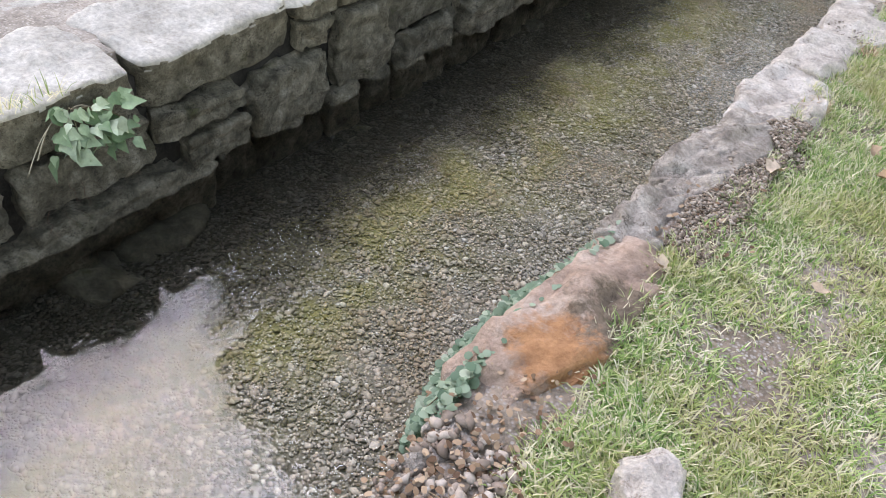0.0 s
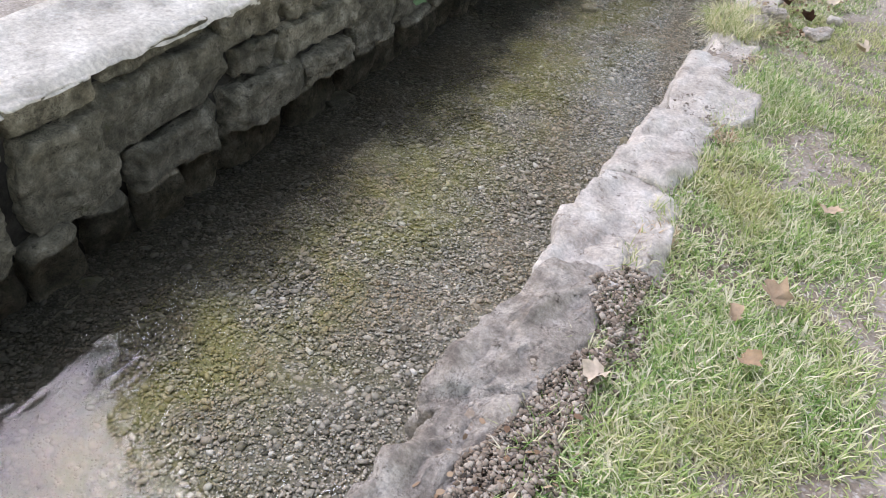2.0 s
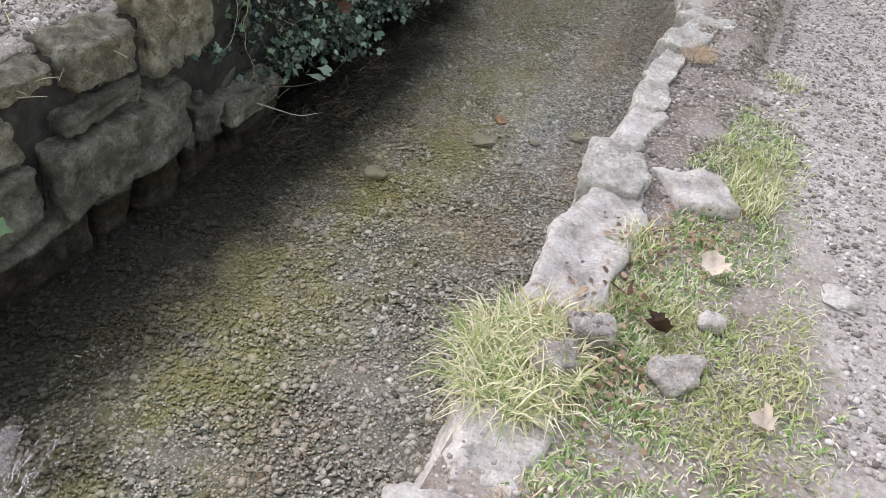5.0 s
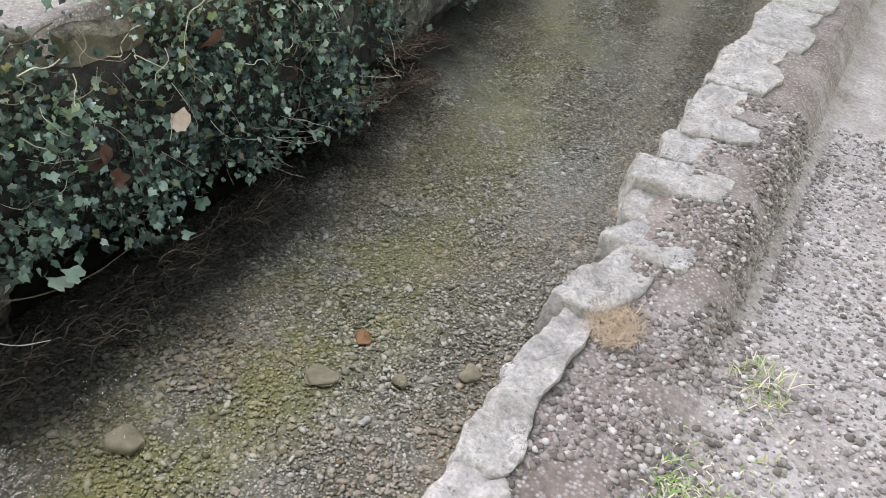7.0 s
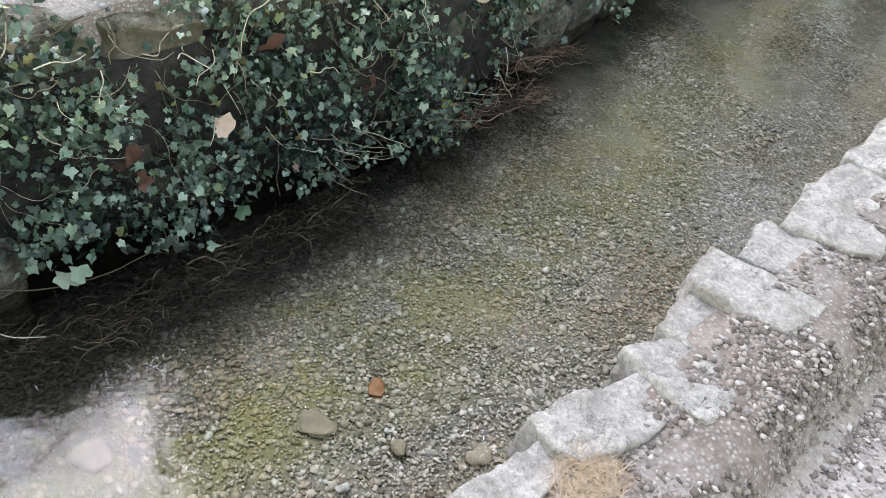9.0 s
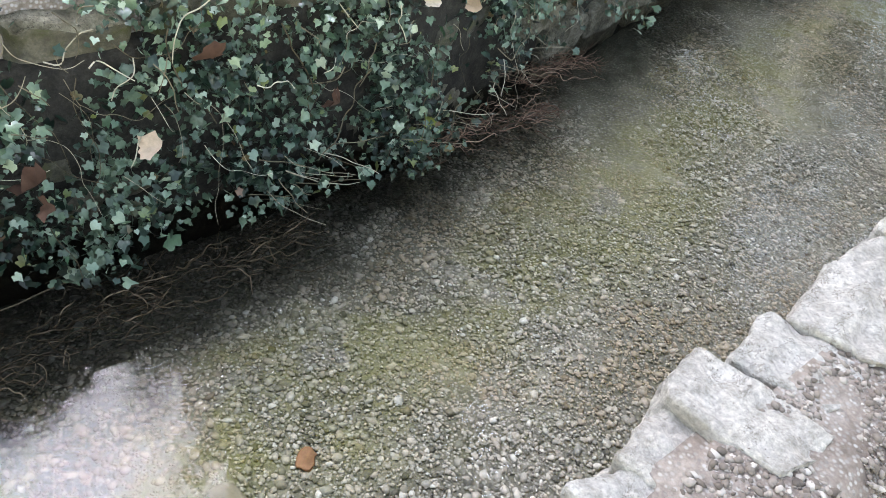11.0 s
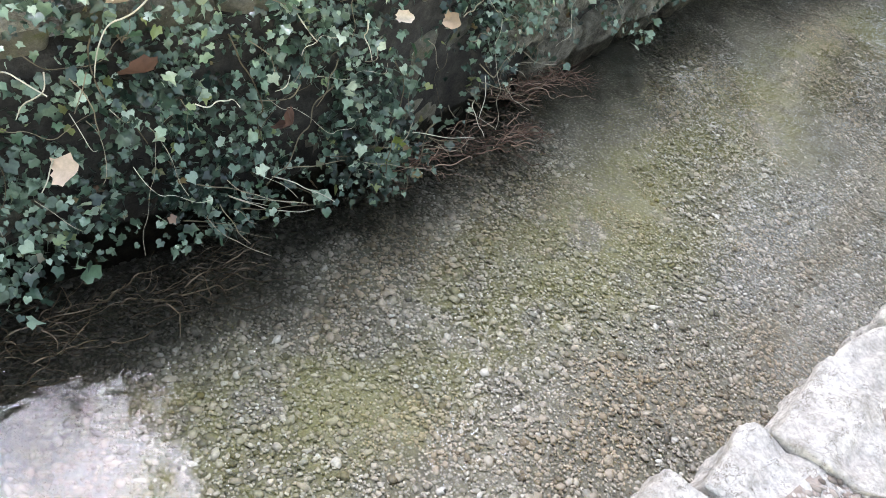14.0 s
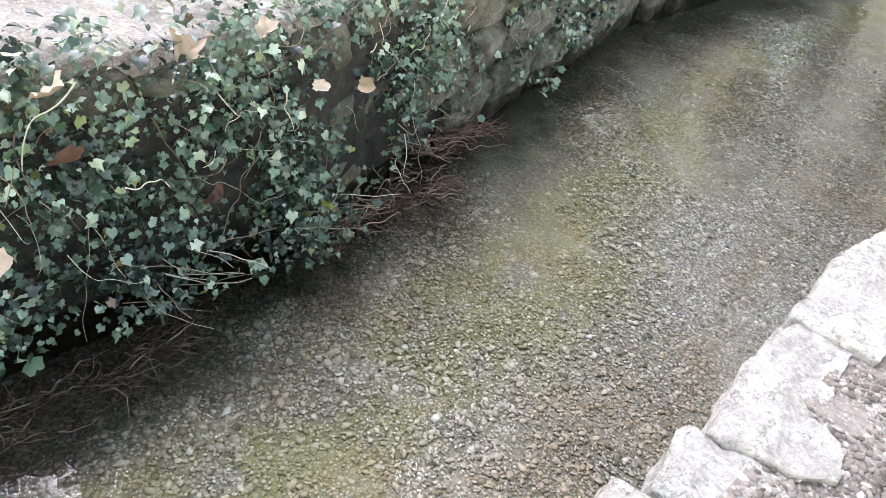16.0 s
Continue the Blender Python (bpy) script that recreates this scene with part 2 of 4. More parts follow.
PEBBLES = island_mat("river pebbles", [(0.0, (0.09, 0.08, 0.066)), (0.15, (0.27, 0.25, 0.21)), (0.35, (0.56, 0.485, 0.41)), (0.55, (0.42, 0.4, 0.35)), (0.75, (0.66, 0.58, 0.5)), (0.93, (0.74, 0.68, 0.6)), (1.0, (0.9, 0.87, 0.82))], 0.6, 0.3, (0.48, 0.355, 0.225), 1.7, painted=True)
GRAVEL = island_mat("path gravel", [(0.0, (0.15, 0.125, 0.105)), (0.4, (0.32, 0.28, 0.248)), (0.8, (0.48, 0.43, 0.39)), (1.0, (0.66, 0.61, 0.57))], 0.9)
SHARD = island_mat("pinkish stone shards and crumbs", [(0.0, (0.16, 0.12, 0.095)), (0.5, (0.34, 0.275, 0.23)), (1.0, (0.56, 0.49, 0.43))], 0.95)
RUBBLE = island_mat("crumbled stone and soil", [(0.0, (0.14, 0.105, 0.08)), (0.6, (0.28, 0.225, 0.18)), (1.0, (0.46, 0.4, 0.345))], 0.95)
BED_GRIT = island_mat("pebbles in brown mortar", [(0.0, (0.12, 0.098, 0.082)), (0.5, (0.25, 0.21, 0.18)), (0.85, (0.36, 0.315, 0.275)), (1.0, (0.55, 0.5, 0.455))], 0.95)
GRASS = island_mat("grass", [(0.0, (0.14, 0.26, 0.08)), (0.24, (0.28, 0.42, 0.14)), (0.44, (0.44, 0.55, 0.23)), (0.58, (0.58, 0.6, 0.37)), (0.74, (0.74, 0.69, 0.5)), (1.0, (0.86, 0.8, 0.66))], 0.85, 0.15, (0.5, 0.46, 0.22), 2.6, 0, 0.3)
DRY_GRASS = island_mat("dry grass", [(0.0, (0.2, 0.3, 0.09)), (0.3, (0.42, 0.46, 0.2)), (0.55, (0.68, 0.63, 0.4)), (1.0, (0.86, 0.8, 0.6))], 0.75, 0.3, grain=0, thin=0.25)
# darkest leaf tones carry the shade of gaps, palest ones the highlights
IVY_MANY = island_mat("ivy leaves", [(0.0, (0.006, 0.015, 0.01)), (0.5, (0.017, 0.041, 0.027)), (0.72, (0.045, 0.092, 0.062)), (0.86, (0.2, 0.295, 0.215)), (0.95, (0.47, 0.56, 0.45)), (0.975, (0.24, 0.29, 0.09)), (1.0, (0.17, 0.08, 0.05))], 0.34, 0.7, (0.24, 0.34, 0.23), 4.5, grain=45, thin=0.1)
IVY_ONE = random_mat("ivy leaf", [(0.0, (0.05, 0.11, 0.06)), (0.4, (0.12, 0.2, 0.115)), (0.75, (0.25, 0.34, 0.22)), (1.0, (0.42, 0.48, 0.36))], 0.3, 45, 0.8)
YELLOW_IVY = random_mat("yellowing ivy leaf", [(0.0, (0.3, 0.36, 0.07)), (1.0, (0.4, 0.44, 0.12))], 0.5)
CRESS = island_mat("creeping leaves", [(0.0, (0.1, 0.17, 0.105)), (0.6, (0.22, 0.3, 0.21)), (1.0, (0.4, 0.46, 0.35))], 0.55, 0.35, grain=0, thin=0.15)
DEAD_LEAF = random_mat("dry plane leaf", [(0.0, (0.34, 0.24, 0.155)), (0.5, (0.47, 0.36, 0.26)), (1.0, (0.6, 0.5, 0.4))], 0.85, 25)
PALE_LEAF = random_mat("pale dry plane leaf", [(0.0, (0.66, 0.5, 0.38)), (1.0, (0.72, 0.57, 0.45))], 0.8, 15)
RED_LEAF = random_mat("red-brown withered leaf", [(0.0, (0.07, 0.036, 0.026)), (1.0, (0.15, 0.08, 0.055))], 0.85, 25)
STEM = random_mat("ivy stem", [(0.0, (0.1, 0.08, 0.05)), (0.6, (0.27, 0.23, 0.16)), (1.0, (0.68, 0.63, 0.5))], 0.85, 40)
STRAW = island_mat("tan straw", [(0.0, (0.3, 0.2, 0.12)), (0.5, (0.5, 0.36, 0.23)), (1.0, (0.66, 0.54, 0.4))], 0.85, grain=0)
ROOT = island_mat("red-brown roots", [(0.0, (0.07, 0.042, 0.03)), (0.5, (0.17, 0.1, 0.072)), (1.0, (0.4, 0.28, 0.21))], 0.8, grain=0)
WEED = island_mat("dark water roots", [(0.0, (0.03, 0.022, 0.014)), (0.6, (0.1, 0.075, 0.05)), (1.0, (0.26, 0.2, 0.14))], 0.7, grain=0)
LITTER = island_mat("leaf litter", [(0.0, (0.12, 0.07, 0.045)), (0.5, (0.26, 0.17, 0.11)), (1.0, (0.45, 0.34, 0.24))], 0.9, grain=0)
BARK = stone_mat("pale flaking plane bark", (0.66, 0.58, 0.5), (0.82, 0.75, 0.67), (0.9, 0.85, 0.79), 3, (0.5, 0.43, 0.35), 0.68, vary=0.05, bump=0.3)
CROWN = island_mat("tree leaves", [(0.0, (0.24, 0.27, 0.05)), (0.6, (0.5, 0.52, 0.12)), (1.0, (0.72, 0.7, 0.22))], 0.6, grain=0, thin=0.6)
# kept dark so the pale trunks stand out in the water
DARK_CROWN = island_mat("dark filler leaves", [(0.0, (0.04, 0.055, 0.02)), (0.6, (0.09, 0.11, 0.035)), (1.0, (0.16, 0.18, 0.06))], 0.6, grain=0, thin=0.3)
ORANGE = random_mat("orange brick pebble", [(0.0, (0.4, 0.2, 0.1)), (1.0, (0.43, 0.23, 0.12))], 0.7, 30)
WHITE_PEBBLE = random_mat("white pebble", [(0.0, (0.6, 0.58, 0.54)), (1.0, (0.68, 0.66, 0.62))], 0.7, 30)
TAN_PEBBLE = random_mat("tan cobble", [(0.0, (0.3, 0.255, 0.16)), (1.0, (0.42, 0.37, 0.27))], 0.7, 18)


def water_mat():
    m = bpy.data.materials.new("clear stream water")
    m.use_nodes = True
    nt = m.node_tree
    nt.nodes.remove(nt.nodes["Principled BSDF"])
    geo = nt.nodes.new("ShaderNodeNewGeometry")
    mp = nt.nodes.new("ShaderNodeMapping")
    mp.inputs["Scale"].default_value = (1.0, 0.55, 1.0)
    nt.links.new(geo.outputs["Position"], mp.inputs[0])
    prev = None
    for scale, dist, strength in ((3.0, 0.02, 0.2), (9.0, 0.012, 0.4), (26.0, 0.004, 0.3)):
        n = nt.nodes.new("ShaderNodeTexNoise")
        n.inputs["Scale"].default_value = scale
        n.inputs["Detail"].default_value = 2.5
        nt.links.new(mp.outputs[0], n.inputs["Vector"])
        b = nt.nodes.new("ShaderNodeBump")
        b.inputs["Strength"].default_value = strength
        b.inputs["Distance"].default_value = dist
        nt.links.new(n.outputs["Fac"], b.inputs["Height"])
        if prev:
            nt.links.new(prev, b.inputs["Normal"])
        prev = b.outputs[0]
    fr = nt.nodes.new("ShaderNodeFresnel")
    fr.inputs["IOR"].default_value = 1.37
    gl = nt.nodes.new("ShaderNodeBsdfGlossy")
    gl.inputs["Roughness"].default_value = 0.0
    tr = nt.nodes.new("ShaderNodeBsdfTransparent")
    tr.inputs[0].default_value = (0.97, 0.98, 0.955, 1)
    mx = nt.nodes.new("ShaderNodeMixShader")
    for s in (fr, gl):
        nt.links.new(prev, s.inputs["Normal"])
    nt.links.new(fr.outputs[0], mx.inputs[0])
    nt.links.new(tr.outputs[0], mx.inputs[1])
    nt.links.new(gl.outputs[0], mx.inputs[2])
    nt.links.new(mx.outputs[0], nt.nodes["Material Output"].inputs[0])
    return m


WATER = water_mat()


# ---- mesh helpers ----
rng = np.random.default_rng(7)


def mesh_np(name, v, faces, mats, smooth=True):
    """A mesh from a vertex array and an array of equal-sized faces."""
    me = bpy.data.meshes.new(name)
    v = np.asarray(v, np.float32)
    faces = np.asarray(faces, np.int32)
    k = faces.shape[1]
    me.vertices.add(len(v))
    me.vertices.foreach_set("co", v.ravel())
    me.loops.add(faces.size)
    me.loops.foreach_set("vertex_index", faces.ravel())
    me.polygons.add(len(faces))
    me.polygons.foreach_set("loop_start", np.arange(0, faces.size, k, dtype=np.int32))
    me.polygons.foreach_set("loop_total", np.full(len(faces), k, np.int32))
    if smooth:
        me.polygons.foreach_set("use_smooth", np.ones(len(faces), bool))
    for m in mats if isinstance(mats, (list, tuple)) else [mats]:
        me.materials.append(m)
    me.update(calc_edges=True)
    return me


def part(name, me, parent=None, label="", m=None):
    """Links a mesh as one object, under a thing if one is given."""
    ob = new(name, me)
    if m is not None:
        ob.matrix_basis = m
    if parent is not None:
        ob.parent = parent
    return tagged(ob, label)


def thing(name, label, category, me=None, group="", kind="", m=None):
    ob = new(name, me)
    if m is not None:
        ob.matrix_basis = m
    return tagged(ob, label, category, group, kind)


def cube_grid(n):
    """Vertices on a cube of side 2 cut n times along each edge, and its quads."""
    index, verts, quads = {}, [], []
    lin = np.linspace(-1, 1, n + 1)
    for axis in range(3):
        for side in (-1, 1):
            ids = np.zeros((n + 1, n + 1), int)
            for i, a in enumerate(lin):
                for j, b in enumerate(lin):
                    p = [0, 0, 0]
                    p[axis], p[(axis + 1) % 3], p[(axis + 2) % 3] = side, a, b
                    key = tuple(round(q, 4) for q in p)
                    if key not in index:
                        index[key] = len(verts)
                        verts.append(p)
                    ids[i, j] = index[key]
            for i in range(n):
                for j in range(n):
                    q = [ids[i, j], ids[i + 1, j], ids[i + 1, j + 1], ids[i, j + 1]]
                    quads.append(q if side > 0 else q[::-1])
    return np.array(verts, float), np.array(quads)


GRIDS = {n: cube_grid(n) for n in (4, 6, 9, 14, 22)}


def rock_mesh(name, size, mat, seed, res=9, power=7.0, rough=0.05, top=None, taper=0.0, skew=0.0, chips=1.0, cuts=9, bite=0.16, plan=False):
    """A broken block of the given size with chipped faces; top: another material for its upward faces."""
    base, quads = GRIDS[res]
    v = base.copy()
    v /= ((np.abs(v) ** power).sum(1) ** (1 / power))[:, None]
    h = np.array(size) / 2
    v[:, :2] *= 1 + taper * v[:, 2:3]
    v[:, 0] += skew * v[:, 1]
    g = np.random.default_rng(seed)
    for k in range(cuts):
        n = g.normal(0, 1, 3) * np.array([1.0, 1.0, 0.8])
        if plan:
            n = np.array([abs(n[0]) + 0.45, n[1] * 0.9, 0.1 * n[2]])
        n /= np.linalg.norm(n)
        far = v @ n
        lim = far.max() * (1 - bite * g.uniform(0.3, 1.0))
        v = v - np.clip(far - lim, 0, None)[:, None] * n
    p = v * h
    reach = min(max(size), min(size) * 2.5)
    shift = Vector((seed * 3.7, seed * 1.3, seed * 2.1))
    out = []
    for q in p:
        q = Vector(q)
        k = q * (2.2 / max(size)) + shift
        d = noise.noise_vector(k) * rough * 1.3 + noise.noise_vector(k * 3.1) * rough * 0.6
        w = q * 9.0 + shift
        crease = noise.turbulence(w, 4, True) - 0.75
        n = Vector((q.x / (h[0] ** 2), q.y / (h[1] ** 2), q.z / (h[2] ** 2))).normalized()
        out.append(tuple(q + d * reach + n * (crease * 0.028 * chips)))
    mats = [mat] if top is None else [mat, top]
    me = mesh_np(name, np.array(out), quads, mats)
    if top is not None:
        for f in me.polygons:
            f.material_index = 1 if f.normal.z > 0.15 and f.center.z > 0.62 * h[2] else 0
    return me


def ico(sub):
    bm = bmesh.new()
    bmesh.ops.create_icosphere(bm, subdivisions=sub, radius=1.0)
    v = np.array([tuple(x.co) for x in bm.verts])
    f = np.array([[x.index for x in fc.verts] for fc in bm.faces])
    bm.free()
    return v, f


def rotations(n, tilt=math.pi):
    """n random rotation matrices: a turn about z, and a tilt of that much at most."""
    a, b, c = rng.uniform(0, 2 * np.pi, n), rng.uniform(0, tilt, n), rng.uniform(0, 2 * np.pi, n)
    ca, sa, cb, sb, cc, sc = np.cos(a), np.sin(a), np.cos(b), np.sin(b), np.cos(c), np.sin(c)
    z, o = np.zeros(n), np.ones(n)
    rz1 = np.stack([ca, -sa, z, sa, ca, z, z, z, o], 1).reshape(n, 3, 3)
    rx1 = np.stack([o, z, z, z, cb, -sb, z, sb, cb], 1).reshape(n, 3, 3)
    rz2 = np.stack([cc, -sc, z, sc, cc, z, z, z, o], 1).reshape(n, 3, 3)
    return rz1 @ rx1 @ rz2


def spread(base_v, base_f, mats3, places, jitter=0.0):
    """Copies of a small shape by 3x3 matrices and places, as one vertex and one face array."""
    n, k = len(places), len(base_v)
    b = np.broadcast_to(base_v, (n, k, 3))
    if jitter:
        b = b * (1 + rng.normal(0, jitter, (n, k, 1)))
    v = np.einsum("nij,nkj->nki", mats3, b) + places[:, None, :]
    f = base_f[None] + (np.arange(n) * k)[:, None, None]
    return v.reshape(-1, 3), f.reshape(-1, base_f.shape[1])


def tube(points, radius, sides=5, taper=0.6):
    """Vertices and quads of a thin round stem along the points."""
    pts = [Vector(p) for p in points]
    for cut in range(2):
        pts = [pts[0]] + [a.lerp(b, w) for a, b in zip(pts, pts[1:]) for w in (0.25, 0.75)] + [pts[-1]]
    v, f = [], []
    for i, p in enumerate(pts):
        d = (pts[min(i + 1, len(pts) - 1)] - pts[max(i - 1, 0)]).normalized()
        a = d.orthogonal().normalized()
        b = d.cross(a)
        r = radius * (1 - (1 - taper) * i / max(1, len(pts) - 1))
        for k in range(sides):
            w = 2 * math.pi * k / sides
            v.append(tuple(p + (a * math.cos(w) + b * math.sin(w)) * r))
    for i in range(len(pts) - 1):
        for k in range(sides):
            f.append([i * sides + k, i * sides + (k + 1) % sides, (i + 1) * sides + (k + 1) % sides, (i + 1) * sides + k])
    return np.array(v), np.array(f)


def joined(pieces):
    vs, fs, at = [], [], 0
    for v, f in pieces:
        vs.append(v)
        fs.append(f + at)
        at += len(v)
    return np.concatenate(vs), np.concatenate(fs)


def lobed_leaf(radii, fold=0.18, curl=0.12):
    """A leaf with its stalk end at the origin along +y and lobes at the given radii round its middle."""
    n = len(radii)
    v = [(0, 0.42, 0.0)]
    for i, r in enumerate(radii):
        a = -math.pi / 2 + 2 * math.pi * i / n
        x, y = r * math.cos(a), 0.42 + r * math.sin(a)
        v.append((x, y, fold * abs(x) - curl * (y * y + x * x)))
    f = [[0, 1 + i, 1 + (i + 1) % n] for i in range(n)]
    return np.array(v), np.array(f)


IVY_LEAF = lobed_leaf([0.2, 0.44, 0.52, 0.46, 0.58, 0.49, 0.44, 0.74, 0.44, 0.49, 0.58, 0.46, 0.52, 0.44], 0.34, 0.26)
ROUND_LEAF = lobed_leaf([0.35, 0.5, 0.52, 0.5, 0.52, 0.5, 0.52, 0.5], 0.1, 0.2)
BROAD_LEAF = lobed_leaf([0.3, 0.46, 0.44, 0.6, 0.5, 0.58, 0.66, 0.55, 0.56, 0.72, 0.56, 0.55, 0.66, 0.58, 0.5, 0.6, 0.44, 0.46], 0.2, -0.15)


def smooth_step(x, a, b):
    t = np.clip((x - a) / (b - a), 0, 1)
    return t * t * (3 - 2 * t)


def fbm(x, y, s, seed=0.0):
    return np.array([noise.noise((a * s + seed, b * s - seed, seed)) for a, b in zip(np.ravel(x), np.ravel(y))]).reshape(np.shape(x))


# ---- the lie of the land ----
def wall_x(y):
    """The water face of the left wall, which bends away further up."""
    return -0.23 * np.clip(np.asarray(y, float) - 8.2, 0, 4.0)


def left_z(y):
    return 0.6 + 0.06 * smooth_step(np.asarray(y, float), 2.5, 4.5) + 0.2 * smooth_step(np.asarray(y, float), 5.4, 7.0)


def right_z(x, y):
    x, y = np.asarray(x, float), np.asarray(y, float)
    s = smooth_step(y, 6.7, 7.4)
    rim = (0.03 * smooth_step(y, 5.4, 6.2) + 0.075 * smooth_step(y, 6.5, 7.6)) * (1 - smooth_step(x, 2.18, 2.34))
    return 0.6 + 0.012 * np.sin(y * 1.7) + rim - 0.05 * s * smooth_step(x, 2.24, 2.31)


def build_ground():
    ys = np.concatenate([[-300, -120, -40, -15, -6, -3.5], np.arange(-2.6, 13.01, 0.1), [14, 16, 20, 28, 45, 90, 160, 320]])
    left = np.array([-320, -150, -60, -20, -8, -4, -2.6, -2, -1.6, -1.3, -1.1, -0.95, -0.8, -0.7, -0.6, -0.5, -0.4, -0.3, -0.22, -0.14])
    bed = np.array([-0.12, -0.06, 0, 0.2, 0.4, 0.6, 0.8, 1.0, 1.2, 1.4, 1.6, 1.8, 1.93])
    right = np.concatenate([[1.95], np.arange(2.0, 3.3, 0.06), [3.4, 3.6, 4, 5, 7, 12, 25, 70, 160, 320]])
    xs = np.concatenate([left, bed, right])
    X, Y = np.meshgrid(xs, ys)
    nl, nb = len(left), len(bed)
    Z = np.zeros_like(X)
    bend = np.broadcast_to(wall_x(ys)[:, None], X.shape)
    shift = bend * np.clip((1.9 - X) / 1.9, 0, 1) * (X > -6)
    n1, n2 = fbm(X, Y, 1.1, 3.0), fbm(X, Y, 5.0, 9.0)
    Z[:, :nl] = left_z(ys)[:, None] + 0.025 + 0.02 * n1[:, :nl] + 0.012 * n2[:, :nl]
    Z[:, nl:nl + nb] = -0.2 + 0.03 * n1[:, nl:nl + nb] + 0.012 * n2[:, nl:nl + nb]
    Z[:, nl + nb:] = right_z(X, Y)[:, nl + nb:] + 0.012 * n1[:, nl + nb:] + 0.008 * n2[:, nl + nb:]
    v = np.stack([X + shift, Y, Z], -1).reshape(-1, 3)
    w = len(xs)
    i, j = np.meshgrid(np.arange(len(ys) - 1), np.arange(w - 1), indexing="ij")
    a = (i * w + j).ravel()
    f = np.stack([a, a + 1, a + w + 1, a + w], 1)
    me = mesh_np("ground", v, f, [EARTH, BED_MAT, PATH_GRIT, PEBBLY])
    c = v[f].mean(1)
    col = j.ravel()
    slot = np.zeros(len(f), np.int32)
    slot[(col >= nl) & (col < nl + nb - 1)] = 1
    slot[(col >= nl + nb - 1) & (c[:, 0] < 2.33) & (c[:, 1] > 5.35)] = 3
    slot[col < nl - 1] = 2
    me.polygons.foreach_set("material_index", slot)
    thing("ground", "bare earth banks, gravel path and silty stream bed", "ground", me, kind="structure")
    wx = [-0.4, 2.05]
    wy = np.array([-120, -20, 8.2, 12.2, 30, 120.0])
    wv = np.array([(x + (wall_x(y) if x < 1 else 0), y, 0.0) for y in wy for x in wx])
    wf = np.array([[2 * k, 2 * k + 1, 2 * k + 3, 2 * k + 2] for k in range(len(wy) - 1)])
    thing("water", "clear shallow stream water with small ripples", "water", mesh_np("water", wv, wf, WATER, False), kind="structure")


build_ground()


# ---- left wall ----
WALL_TOP = [(-1.7, -0.78, 0.42, 0.65), (-0.74, -0.12, 0.44, 0.65), (-0.09, 0.5, 0.45, 0.66), (0.53, 1.39, 0.41, 0.66), (1.41, 1.68, 0.55, 0.66),
            (1.69, 2.12, 0.53, 0.67), (2.14, 2.77, 0.585, 0.67), (2.79, 3.22, 0.46, 0.68), (3.25, 3.76, 0.61, 0.72), (3.78, 4.1, 0.44, 0.7), (4.13, 4.62, 0.6, 0.72)]
WALL_UPPER = [(4.66, 4.95, 0.58, 0.7), (4.97, 5.36, 0.5, 0.72), (5.4, 5.85, 0.4, 0.78), (-0.06, 0.55, 0.14, 0.42), (0.56, 1.05, 0.23, 0.39), (1.41, 1.67, 0.37, 0.54), (2.08, 2.83, 0.255, 0.575),
              (3.26, 3.73, 0.45, 0.6), (2.9, 3.23, 0.27, 0.44), (4.12, 4.72, 0.39, 0.58), (4.9, 5.34, 0.37, 0.49), (-1.5, -0.66, 0.1, 0.4), (-0.63, -0.1, 0.12, 0.42)]
WALL_LOWER = [(-0.05, 0.68, -0.12, 0.13), (0.71, 1.09, 0.03, 0.22), (1.1, 1.64, 0.03, 0.36), (1.68, 2.17, 0.04, 0.51), (2.2, 2.78, 0.01, 0.24), (2.81, 3.38, 0.01, 0.26), (3.25, 3.94, 0.22, 0.43),
              (3.41, 3.88, 0.02, 0.2), (3.9, 4.34, 0.05, 0.37), (4.36, 4.77, 0.05, 0.36), (4.81, 5.5, 0.02, 0.36), (5.34, 5.6, 0.02, 0.37), (5.63, 5.81, -0.04, 0.2), (5.84, 6.28, -0.08, 0.16), (-1.6, -0.1, -0.15, 0.1)]


